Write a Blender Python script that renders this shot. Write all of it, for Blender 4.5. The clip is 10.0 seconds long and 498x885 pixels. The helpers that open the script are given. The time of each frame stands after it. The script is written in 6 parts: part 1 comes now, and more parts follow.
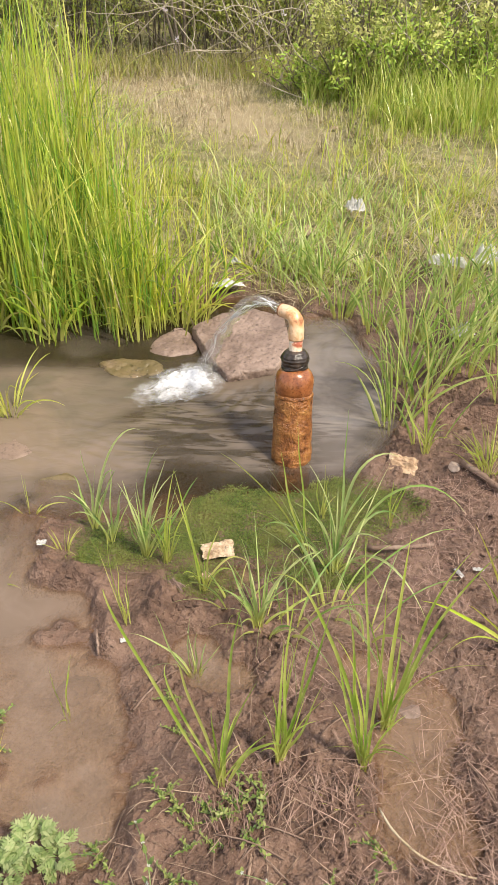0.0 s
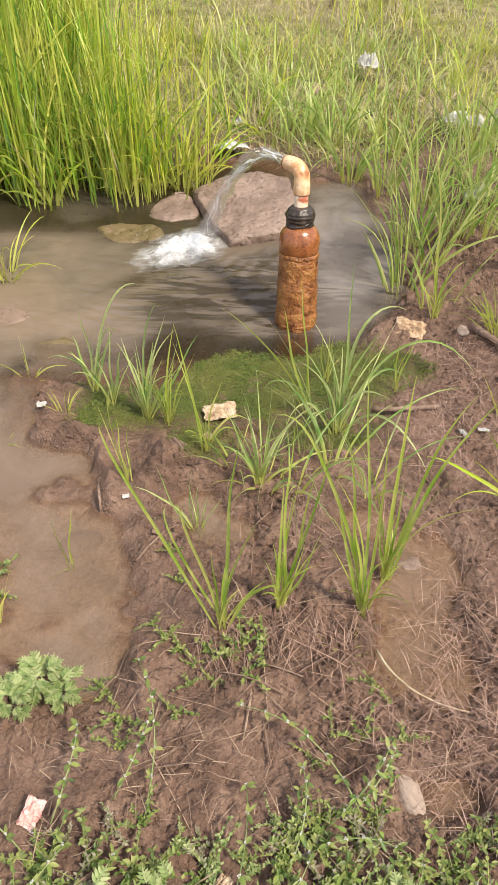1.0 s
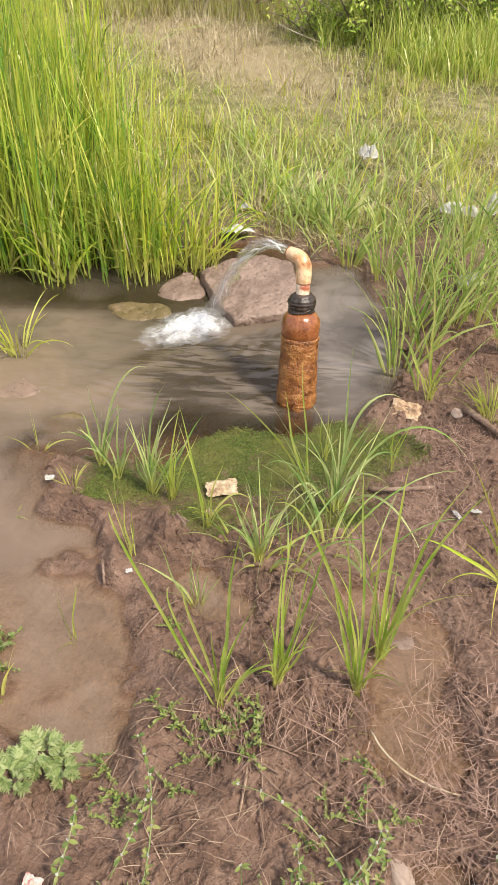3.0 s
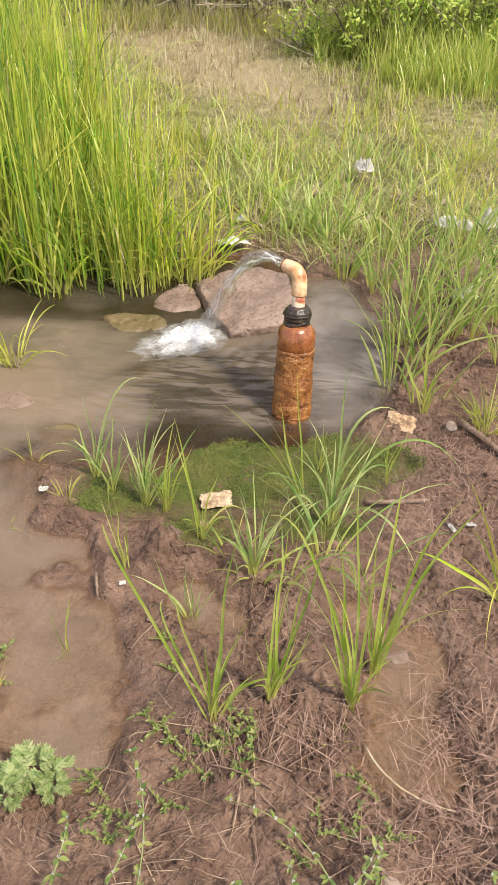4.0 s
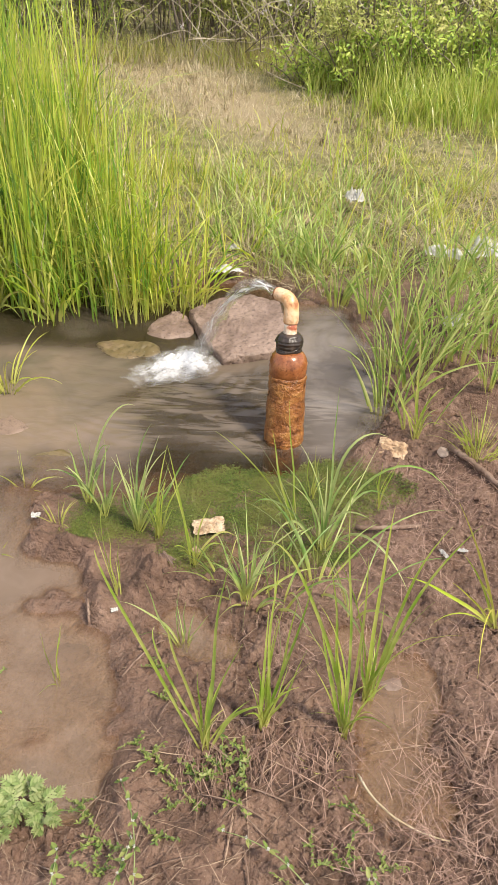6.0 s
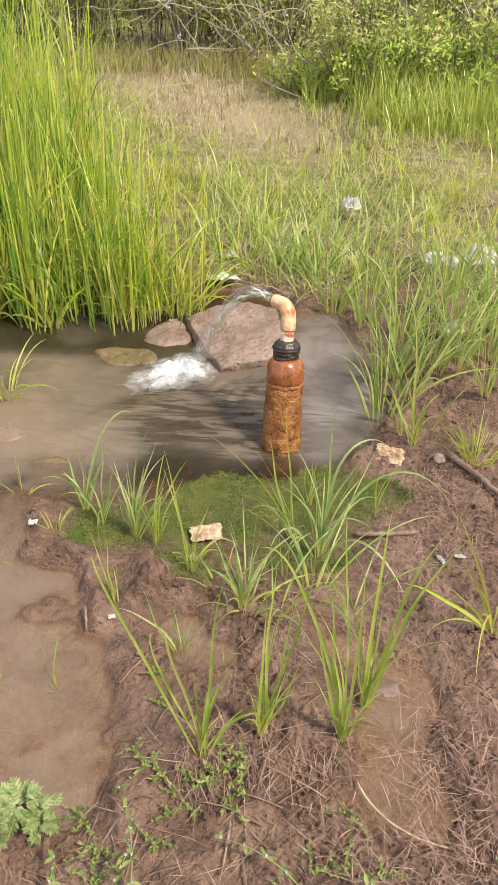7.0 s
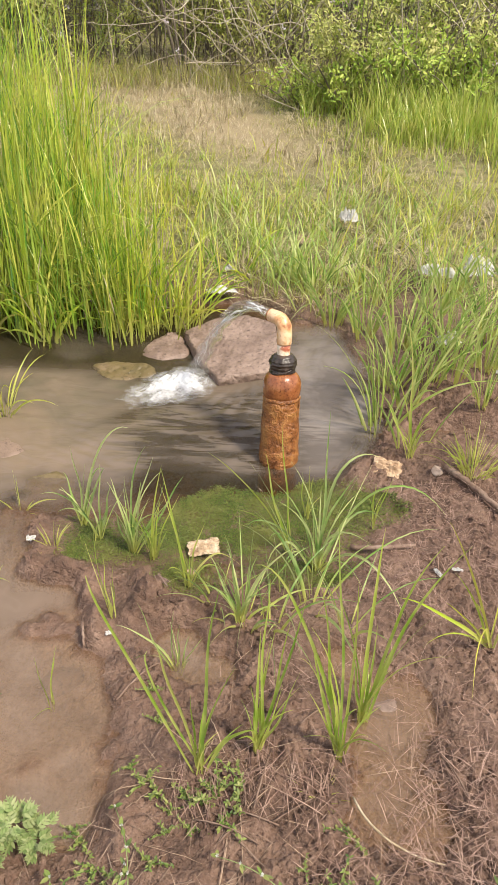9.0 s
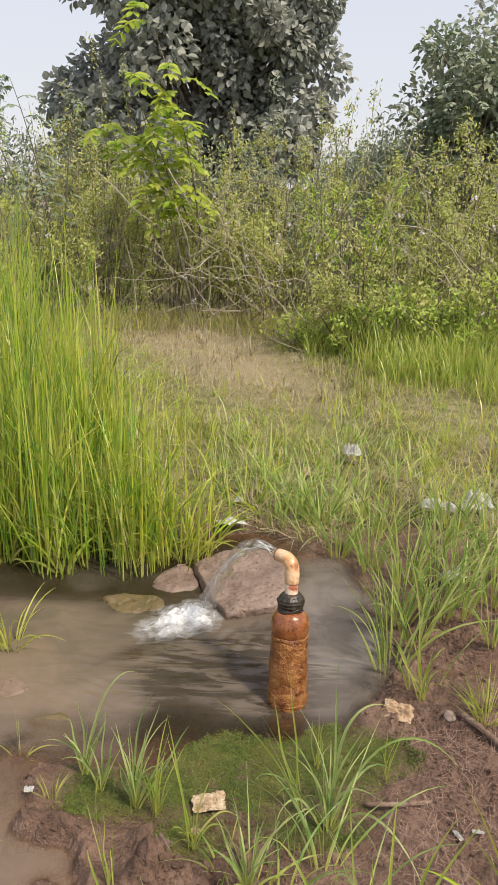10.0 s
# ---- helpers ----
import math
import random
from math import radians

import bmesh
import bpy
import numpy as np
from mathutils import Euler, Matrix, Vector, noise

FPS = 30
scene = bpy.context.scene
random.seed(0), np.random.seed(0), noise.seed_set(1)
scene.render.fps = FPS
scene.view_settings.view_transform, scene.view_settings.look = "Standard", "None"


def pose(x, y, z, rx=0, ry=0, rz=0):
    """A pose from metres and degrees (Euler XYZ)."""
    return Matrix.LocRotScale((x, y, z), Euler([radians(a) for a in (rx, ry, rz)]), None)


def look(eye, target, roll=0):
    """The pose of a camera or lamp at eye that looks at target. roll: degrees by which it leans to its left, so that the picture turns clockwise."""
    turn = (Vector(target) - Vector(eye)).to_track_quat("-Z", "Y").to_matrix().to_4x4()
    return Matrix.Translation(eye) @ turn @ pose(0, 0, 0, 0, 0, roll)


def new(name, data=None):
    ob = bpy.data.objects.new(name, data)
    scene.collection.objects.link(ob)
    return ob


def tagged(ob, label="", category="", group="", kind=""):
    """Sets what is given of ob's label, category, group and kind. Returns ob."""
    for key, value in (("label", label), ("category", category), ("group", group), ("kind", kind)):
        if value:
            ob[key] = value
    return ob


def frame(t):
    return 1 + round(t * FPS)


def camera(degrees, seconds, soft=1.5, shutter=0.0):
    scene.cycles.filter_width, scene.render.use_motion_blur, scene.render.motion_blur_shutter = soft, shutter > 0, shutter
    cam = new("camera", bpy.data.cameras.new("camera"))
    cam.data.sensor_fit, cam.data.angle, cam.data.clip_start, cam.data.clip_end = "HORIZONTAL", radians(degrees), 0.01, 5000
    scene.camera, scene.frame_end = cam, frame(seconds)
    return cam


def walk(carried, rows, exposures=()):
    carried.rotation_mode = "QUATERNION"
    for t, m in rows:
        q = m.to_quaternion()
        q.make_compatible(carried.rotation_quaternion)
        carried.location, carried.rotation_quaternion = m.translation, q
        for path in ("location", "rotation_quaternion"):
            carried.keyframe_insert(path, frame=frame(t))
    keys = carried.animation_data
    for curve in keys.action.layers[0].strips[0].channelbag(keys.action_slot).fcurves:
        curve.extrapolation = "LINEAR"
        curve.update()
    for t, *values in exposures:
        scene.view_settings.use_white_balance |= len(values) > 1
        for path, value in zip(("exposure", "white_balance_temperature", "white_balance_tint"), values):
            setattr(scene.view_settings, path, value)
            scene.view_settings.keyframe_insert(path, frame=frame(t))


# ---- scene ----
cam = camera(36.9, 10.0, 0.7)
PATH = [
    (0, (0.240, 0.002, 1.534), (0.176, 1.819, 0.225), 0.4),
    (0.5, (0.249, -0.015, 1.469), (0.171, 1.691, 0.022), -0.0),
    (1, (0.255, -0.027, 1.430), (0.179, 1.590, -0.120), 0.0),
    (1.5, (0.260, -0.033, 1.416), (0.185, 1.533, -0.185), -0.0),
    (2, (0.256, -0.046, 1.470), (0.177, 1.525, -0.126), 0.1),
    (2.5, (0.252, -0.054, 1.516), (0.167, 1.641, 0.055), 0.7),
    (4, (0.251, -0.049, 1.518), (0.183, 1.709, 0.131), 1.7),
    (4.5, (0.248, -0.044, 1.517), (0.189, 1.729, 0.149), 1.9),
    (5, (0.249, -0.047, 1.520), (0.196, 1.738, 0.167), 2.0),
    (5.5, (0.252, -0.051, 1.524), (0.199, 1.745, 0.186), 2.0),
    (7, (0.255, -0.060, 1.524), (0.209, 1.759, 0.218), 2.0),
    (7.5, (0.259, -0.057, 1.524), (0.214, 1.766, 0.222), 1.9),
    (8, (0.264, -0.053, 1.528), (0.216, 1.771, 0.228), 1.7),
    (8.5, (0.270, -0.053, 1.530), (0.218, 1.773, 0.234), 1.6),
    (9, (0.273, -0.055, 1.542), (0.217, 1.780, 0.257), 1.4),
    (9.5, (0.271, -0.077, 1.622), (0.187, 1.958, 0.689), 1.3),
    (10, (0.268, -0.084, 1.658), (0.164, 2.033, 0.934), 1.3),
]
EXPOSURES = [(0, 0.94), (9, 0.93), (9.5, 0.83), (10, 0.5)]
walk(cam, [(t, look(eye, target, roll)) for t, eye, target, roll in PATH], EXPOSURES)

# ---- world and sun ----
SUN_ELEV, SUN_AZ = 55.0, 125.0  # degrees; azimuth clockwise from +y
world = bpy.data.worlds.new("hazy_sky")
scene.world = world
world.use_nodes = True
wn = world.node_tree.nodes
sky = wn.new("ShaderNodeTexSky")
sky.sky_type = "NISHITA"
sky.sun_disc = False
sky.sun_elevation, sky.sun_rotation = radians(SUN_ELEV), radians(SUN_AZ)
sky.air_density, sky.dust_density, sky.ozone_density = 1.4, 1.0, 1.0
wn["Background"].inputs["Strength"].default_value = 0.14
haze = wn.new("ShaderNodeMix")  # thin high haze over the whole sky
haze.data_type = "RGBA"
haze.inputs[0].default_value = 0.85
haze.inputs[7].default_value = (3.8, 3.8, 4.2, 1)
world.node_tree.links.new(sky.outputs[0], haze.inputs[6])
world.node_tree.links.new(haze.outputs[2], wn["Background"].inputs["Color"])
sun_data = bpy.data.lights.new("sun", "SUN")
sun_data.energy, sun_data.angle, sun_data.color = 3.1, radians(7.0), (1.0, 0.9, 0.74)
sun = new("sun", sun_data)
sv = Vector((math.sin(radians(SUN_AZ)) * math.cos(radians(SUN_ELEV)), math.cos(radians(SUN_AZ)) * math.cos(radians(SUN_ELEV)), math.sin(radians(SUN_ELEV))))
sun.matrix_world = look(sv * 30, (0, 0, 0))

rng = np.random.default_rng(7)


# ---- material helpers ----
def mat_new(name):
    m = bpy.data.materials.new(name)
    m.use_nodes = True
    nt = m.node_tree
    return m, nt, nt.nodes["Principled BSDF"], nt.nodes["Material Output"]


def node(nt, kind, **ins):
    n = nt.nodes.new(kind)
    for k, v in ins.items():
        key = int(k[1:]) if k[0] == "i" and k[1:].isdigit() else k.replace("_", " ")
        if isinstance(v, bpy.types.NodeSocket):
            nt.links.new(v, n.inputs[key])
        else:
            n.inputs[key].default_value = v
    return n


def ramp(nt, fac, stops):
    n = nt.nodes.new("ShaderNodeValToRGB")
    nt.links.new(fac, n.inputs[0])
    el = n.color_ramp.elements
    while len(el) < len(stops):
        el.new(0.5)
    for e, (p, c) in zip(el, stops):
        e.position = p
        e.color = (*c, 1) if len(c) == 3 else c
    return n.outputs[0]


def noise_tex(nt, scale, detail=4.0, rough=0.55, vec=None, dist=0.0):
    n = node(nt, "ShaderNodeTexNoise", Scale=scale, Detail=detail, Roughness=rough, Distortion=dist)
    if vec is None:
        vec = nt.nodes.new("ShaderNodeTexCoord").outputs["Object"]
    nt.links.new(vec, n.inputs["Vector"])
    return n.outputs[0]


def math_node(nt, op, a, b=0.5):
    n = nt.nodes.new("ShaderNodeMath")
    n.operation = op
    for i, v in enumerate((a, b)):
        if isinstance(v, bpy.types.NodeSocket):
            nt.links.new(v, n.inputs[i])
        else:
            n.inputs[i].default_value = v
    return n.outputs[0]


def step(nt, v, lo, hi):
    n = nt.nodes.new("ShaderNodeMapRange")
    n.interpolation_type = "SMOOTHSTEP"
    nt.links.new(v, n.inputs[0])
    n.inputs[1].default_value, n.inputs[2].default_value = lo, hi
    return n.outputs[0]


def mix(nt, fac, a, b, mode="MIX"):
    n = nt.nodes.new("ShaderNodeMix")
    n.data_type, n.blend_type = "RGBA", mode
    for i, v in ((0, fac), (6, a), (7, b)):
        if isinstance(v, bpy.types.NodeSocket):
            nt.links.new(v, n.inputs[i])
        else:
            n.inputs[i].default_value = v if i == 0 else (*v, 1)
    return n.outputs[2]


def bump(nt, bsdf, height, strength, dist):
    b = node(nt, "ShaderNodeBump", Strength=strength, Distance=dist, Height=height)
    nt.links.new(b.outputs[0], bsdf.inputs["Normal"])
    return b


def leaf_mat(name, cols, rough=0.5, trans=0.35, scale=30.0, spec=0.4, foot=0.0):
    """Plant tissue: the hue varies from blade to blade and softly along it; some light passes through."""
    m, nt, b, out = mat_new(name)
    isl = nt.nodes.new("ShaderNodeNewGeometry").outputs["Random Per Island"]
    obr = nt.nodes.new("ShaderNodeObjectInfo").outputs["Random"]
    r = math_node(nt, "FRACT", math_node(nt, "ADD", isl, obr))
    c = ramp(nt, r, [(i / (len(cols) - 1), k) for i, k in enumerate(cols)])
    nz = noise_tex(nt, scale, 3.0)
    c = mix(nt, step(nt, nz, 0.35, 0.8), c, cols[-1])
    if foot:
        z = node(nt, "ShaderNodeSeparateXYZ", Vector=nt.nodes.new("ShaderNodeTexCoord").outputs["Object"]).outputs[2]
        c = mix(nt, step(nt, z, foot, 0.0), c, (0.52, 0.52, 0.14))
    nt.links.new(c, b.inputs["Base Color"])
    b.inputs["Roughness"].default_value = rough
    b.inputs["Specular IOR Level"].default_value = spec
    tr = node(nt, "ShaderNodeBsdfTranslucent", Color=c)
    ms = nt.nodes.new("ShaderNodeMixShader")
    ms.inputs[0].default_value = trans
    nt.links.new(b.outputs[0], ms.inputs[1])
    nt.links.new(tr.outputs[0], ms.inputs[2])
    nt.links.new(ms.outputs[0], out.inputs["Surface"])
    return m


def rough_mat(name, cols, scale=12.0, rough=(0.5, 0.8), bump_k=0.4, bump_d=0.01, fine=90.0, spec=0.4, metal=0.0, speck=1.0, lo=0.25, span=0.5):
    """A mottled solid: large stains, fine grain, relief."""
    m, nt, b, out = mat_new(name)
    n1 = noise_tex(nt, scale, 5.0, 0.6, dist=0.4)
    n2 = noise_tex(nt, fine, 3.0, 0.6)
    c = ramp(nt, n1, [(lo + span * i / max(1, len(cols) - 1), k) for i, k in enumerate(cols)])
    c = mix(nt, math_node(nt, "MULTIPLY", step(nt, n2, 0.5, 0.8), speck), c, tuple(0.55 * v for v in cols[0]))
    nt.links.new(c, b.inputs["Base Color"])
    rr = nt.nodes.new("ShaderNodeMapRange")
    nt.links.new(n1, rr.inputs[0])
    rr.inputs[3].default_value, rr.inputs[4].default_value = rough
    nt.links.new(rr.outputs[0], b.inputs["Roughness"])
    b.inputs["Specular IOR Level"].default_value = spec
    b.inputs["Metallic"].default_value = metal
    bump(nt, b, math_node(nt, "ADD", n1, math_node(nt, "MULTIPLY", n2, 0.5)), bump_k, bump_d)
    return m


# ---- materials ----
def ground_mat():
    m, nt, b, out = mat_new("mud_and_turf")
    pos = nt.nodes.new("ShaderNodeNewGeometry").outputs["Position"]
    sep = node(nt, "ShaderNodeSeparateXYZ", Vector=pos)
    x, y, z = sep.outputs
    n_big = noise_tex(nt, 1.7, 4.0, 0.6, pos)
    n_mid = noise_tex(nt, 11.0, 6.0, 0.65, pos, 0.5)
    n_fine = noise_tex(nt, 75.0, 5.0, 0.7, pos)
    n_grit = noise_tex(nt, 260.0, 2.0, 0.6, pos)
    mud = ramp(nt, n_mid, [(0.3, (0.073, 0.042, 0.029)), (0.5, (0.187, 0.111, 0.078)), (0.7, (0.328, 0.214, 0.155))])
    mud = mix(nt, step(nt, n_fine, 0.45, 0.74), mud, (0.125, 0.074, 0.052))
    mud = mix(nt, math_node(nt, "MULTIPLY", step(nt, n_grit, 0.62, 0.75), 0.5), mud, (0.5, 0.39, 0.3))
    wet = step(nt, math_node(nt, "ADD", z, math_node(nt, "MULTIPLY", n_mid, 0.04)), 0.075, 0.02)
    mud = mix(nt, math_node(nt, "MULTIPLY", wet, 0.3), mud, (0.15, 0.093, 0.066))
    silt = step(nt, math_node(nt, "ADD", z, math_node(nt, "MULTIPLY", n_mid, 0.008)), 0.001, -0.008)
    silt = math_node(nt, "MULTIPLY", silt, step(nt, y, 1.75, 1.5))  # pale silt settled in the puddles
    mud = mix(nt, math_node(nt, "MULTIPLY", silt, 0.8), mud, mix(nt, step(nt, n_fine, 0.4, 0.65), (0.42, 0.308, 0.235), (0.29, 0.203, 0.15)))
    turf = ramp(nt, n_mid, [(0.32, (0.075, 0.068, 0.03)), (0.48, (0.185, 0.165, 0.073)), (0.66, (0.38, 0.315, 0.17))])
    turf = mix(nt, step(nt, n_fine, 0.4, 0.7), turf, (0.19, 0.19, 0.065))
    px = math_node(nt, "ADD", x, -0.2)
    py = math_node(nt, "ADD", y, -1.3)
    pr = math_node(nt, "SQRT", math_node(nt, "ADD", math_node(nt, "MULTIPLY", px, px), math_node(nt, "MULTIPLY", py, py)))
    far = step(nt, math_node(nt, "ADD", pr, math_node(nt, "MULTIPLY", n_big, 1.2)), 2.5, 3.4)
    # a worn, sun-bleached patch in the turf
    ax, ay = math_node(nt, "ADD", x, 0.42), math_node(nt, "ADD", y, -6.75)
    dx = math_node(nt, "ADD", math_node(nt, "MULTIPLY", ax, 0.57 / 1.9), math_node(nt, "MULTIPLY", ay, -0.82 / 1.9))
    dy = math_node(nt, "ADD", math_node(nt, "MULTIPLY", ax, 0.82 / 0.7), math_node(nt, "MULTIPLY", ay, 0.57 / 0.7))
    rr = math_node(nt, "ADD", math_node(nt, "MULTIPLY", dx, dx), math_node(nt, "MULTIPLY", dy, dy))
    worn = step(nt, math_node(nt, "ADD", rr, math_node(nt, "MULTIPLY", n_mid, 1.6)), 1.9, 0.7)
    turf = mix(nt, math_node(nt, "MULTIPLY", worn, 0.7), turf, mix(nt, step(nt, n_fine, 0.35, 0.7), (0.46, 0.35, 0.235), (0.3, 0.225, 0.14)))
    c = mix(nt, far, mud, turf)
    nt.links.new(c, b.inputs["Base Color"])
    rg = math_node(nt, "ADD", 0.82, math_node(nt, "MULTIPLY", wet, -0.5))
    rg = math_node(nt, "ADD", rg, math_node(nt, "MULTIPLY", far, 0.1))
    nt.links.new(rg, b.inputs["Roughness"])
    b.inputs["Specular IOR Level"].default_value = 0.4
    hgt = math_node(nt, "ADD", n_mid, math_node(nt, "MULTIPLY", n_fine, 0.55))
    hgt = math_node(nt, "ADD", hgt, math_node(nt, "MULTIPLY", noise_tex(nt, 190.0, 4.0, 0.7, pos), 0.35))
    wob = node(nt, "ShaderNodeVectorMath", i0=node(nt, "ShaderNodeTexNoise", Vector=pos, Scale=45.0).outputs["Color"], i1=(0.016, 0.016, 0.016))
    wob.operation = "MULTIPLY"
    warp = node(nt, "ShaderNodeVectorMath", i0=pos, i1=wob.outputs[0])
    for sc, k in ((60.0, 0.3), (140.0, 0.25)):  # crumbs of soil
        vo = node(nt, "ShaderNodeTexVoronoi", Vector=warp.outputs[0], Scale=sc)
        hgt = math_node(nt, "SUBTRACT", hgt, math_node(nt, "MULTIPLY", vo.outputs["Distance"], k))
    bump(nt, b, hgt, 0.85, 0.02)
    return m


def water_mat():
    m, nt, b, out = mat_new("silty_water")
    pos = nt.nodes.new("ShaderNodeNewGeometry").outputs["Position"]
    x, y, z = node(nt, "ShaderNodeSeparateXYZ", Vector=pos).outputs
    mul = lambda p, q: math_node(nt, "MULTIPLY", p, q)
    nn = noise_tex(nt, 3.0, 4.0, 0.55, pos, 0.8)
    # silt hangs thick in the puddles and off to one side, thin by the well and under the reeds, where it also holds
    # their dark reflection
    side = mul(step(nt, x, 0.0, -0.9), step(nt, y, 2.75, 2.25))
    shoal = step(nt, y, 1.7, 1.3)
    silt = math_node(nt, "ADD", mul(nn, 0.6), math_node(nt, "ADD", mul(side, 0.2), mul(shoal, 0.2)))
    # dark ripple bands put into the silt colour as clear streaks, between splash and casing
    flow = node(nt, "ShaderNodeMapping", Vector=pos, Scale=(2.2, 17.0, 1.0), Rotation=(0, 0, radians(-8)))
    ripple_streak = step(nt, noise_tex(nt, 1.6, 4.0, 0.6, flow.outputs[0], 1.2), 0.4, 0.62)
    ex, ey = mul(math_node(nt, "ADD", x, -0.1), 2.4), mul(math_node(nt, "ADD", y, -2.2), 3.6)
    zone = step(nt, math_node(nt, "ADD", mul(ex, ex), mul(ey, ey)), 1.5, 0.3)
    # clear water below the reeds; its dark colour also holds their reflection
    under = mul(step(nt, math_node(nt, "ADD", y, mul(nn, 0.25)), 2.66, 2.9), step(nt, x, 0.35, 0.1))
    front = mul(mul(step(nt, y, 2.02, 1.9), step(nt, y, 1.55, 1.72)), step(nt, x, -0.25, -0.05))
    thin = math_node(nt, "MAXIMUM", math_node(nt, "MAXIMUM", mul(zone, math_node(nt, "ADD", 0.1, mul(ripple_streak, 0.45))), mul(under, 0.95)), mul(front, 0.8))
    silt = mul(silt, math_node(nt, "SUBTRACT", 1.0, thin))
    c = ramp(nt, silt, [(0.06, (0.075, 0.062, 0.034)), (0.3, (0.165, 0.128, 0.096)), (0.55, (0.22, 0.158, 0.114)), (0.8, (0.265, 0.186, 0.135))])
    # darker olive patches at the far left: the reeds' reflection put into the colour
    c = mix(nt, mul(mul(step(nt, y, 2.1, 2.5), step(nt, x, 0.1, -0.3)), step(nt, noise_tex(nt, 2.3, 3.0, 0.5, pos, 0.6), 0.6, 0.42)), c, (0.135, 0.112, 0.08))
    # pale grey right of the casing: the sky's reflection painted into the base colour
    grey = mul(step(nt, x, 0.28, 0.5), step(nt, y, 1.8, 2.0))
    c = mix(nt, grey, c, (0.265, 0.225, 0.195))
    c = mix(nt, mul(shoal, step(nt, noise_tex(nt, 7.0, 5.0, 0.6, pos, 1.0), 0.42, 0.7)), c, (0.29, 0.212, 0.16))
    c = mix(nt, mul(step(nt, x, 0.3, 0.45), shoal), c, (0.25, 0.165, 0.11))
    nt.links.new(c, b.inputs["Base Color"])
    b.inputs["Roughness"].default_value = 0.04
    b.inputs["IOR"].default_value = 1.48
    mp = node(nt, "ShaderNodeMapping", Vector=pos, Scale=(1.0, 2.0, 1.0), Rotation=(0, 0, radians(12)))
    r1 = noise_tex(nt, 9.0, 2.0, 0.5, mp.outputs[0], 0.8)
    r2 = noise_tex(nt, 40.0, 2.0, 0.5, mp.outputs[0])
    bump(nt, b, math_node(nt, "ADD", r1, mul(r2, 0.08)), 0.2, 0.02)
    # the deeper the water, the darker the bed and the more its silt hides it
    dep = nt.nodes.new("ShaderNodeAttribute")
    dep.attribute_name = "depth"
    tint = mix(nt, step(nt, dep.outputs["Fac"], 0.0, 0.12), (0.92, 0.84, 0.74), (0.36, 0.28, 0.16))
    tr = node(nt, "ShaderNodeBsdfTransparent", Color=tint)
    ms = nt.nodes.new("ShaderNodeMixShader")
    hide = math_node(nt, "POWER", 0.5, mul(dep.outputs["Fac"], math_node(nt, "ADD", 4.0, mul(math_node(nt, "MAXIMUM", math_node(nt, "SUBTRACT", silt, 0.2), 0.0), 80.0))))
    fac = math_node(nt, "SUBTRACT", 0.95, mul(hide, 0.83))
    nt.links.new(fac, ms.inputs[0])
    nt.links.new(tr.outputs[0], ms.inputs[1])
    nt.links.new(b.outputs[0], ms.inputs[2])
    nt.links.new(ms.outputs[0], out.inputs["Surface"])
    return m


def jet_mat():
    m, nt, b, out = mat_new("running_water")
    b.inputs["Base Color"].default_value = (0.93, 0.93, 0.92, 1)
    b.inputs["Roughness"].default_value = 0.08
    b.inputs["IOR"].default_value = 1.33
    b.inputs["Transmission Weight"].default_value = 0.85
    n1 = noise_tex(nt, 60.0, 3.0)
    bump(nt, b, n1, 0.5, 0.01)
    tr = node(nt, "ShaderNodeBsdfTransparent")
    ms = nt.nodes.new("ShaderNodeMixShader")
    ms.inputs[0].default_value = 0.3
    nt.links.new(tr.outputs[0], ms.inputs[1])
    nt.links.new(b.outputs[0], ms.inputs[2])
    nt.links.new(ms.outputs[0], out.inputs["Surface"])
    return m


def foam_mat():
    m, nt, b, out = mat_new("white_foam")
    b.inputs["Base Color"].default_value = (0.75, 0.75, 0.76, 1)
    b.inputs["Roughness"].default_value = 0.25
    n1 = noise_tex(nt, 45.0, 4.0, 0.7)
    bump(nt, b, n1, 0.25, 0.01)
    n2 = noise_tex(nt, 24.0, 4.0, 0.6)
    tr = node(nt, "ShaderNodeBsdfTransparent")
    ms = nt.nodes.new("ShaderNodeMixShader")
    froth = nt.nodes.new("ShaderNodeAttribute")
    froth.attribute_name = "froth"
    nt.links.new(math_node(nt, "MULTIPLY", step(nt, math_node(nt, "ADD", froth.outputs["Fac"], math_node(nt, "MULTIPLY", n2, 1.0)), 0.42, 1.45), 0.92), ms.inputs[0])
    nt.links.new(tr.outputs[0], ms.inputs[1])
    nt.links.new(b.outputs[0], ms.inputs[2])
    nt.links.new(ms.outputs[0], out.inputs["Surface"])
    return m


GROUND, WATER, JET, FOAM = ground_mat(), water_mat(), jet_mat(), foam_mat()
FOAM_WET = rough_mat("white_spray", [(0.75, 0.75, 0.75), (0.85, 0.85, 0.85), (0.9, 0.9, 0.9)], 40.0, (0.05, 0.2), 0.3, 0.003, 200.0, 0.6)
RUST = rough_mat("wet_rust", [(0.085, 0.028, 0.009), (0.27, 0.1, 0.026), (0.39, 0.178, 0.052)], 30.0, (0.16, 0.45), 0.9, 0.012, 140.0, 0.5, 0.0, 0.7, 0.33, 0.32)
RUST_TOP = rough_mat("smooth_rust", [(0.13, 0.04, 0.014), (0.27, 0.09, 0.03), (0.38, 0.17, 0.065)], 26.0, (0.12, 0.35), 0.35, 0.004, 140.0, 0.6)
PLASTIC = rough_mat("stained_pvc", [(0.3, 0.11, 0.04), (0.66, 0.36, 0.17), (0.76, 0.53, 0.33)], 22.0, (0.25, 0.45), 0.25, 0.003, 90.0, 0.5, 0.0, 0.6, 0.34, 0.24)
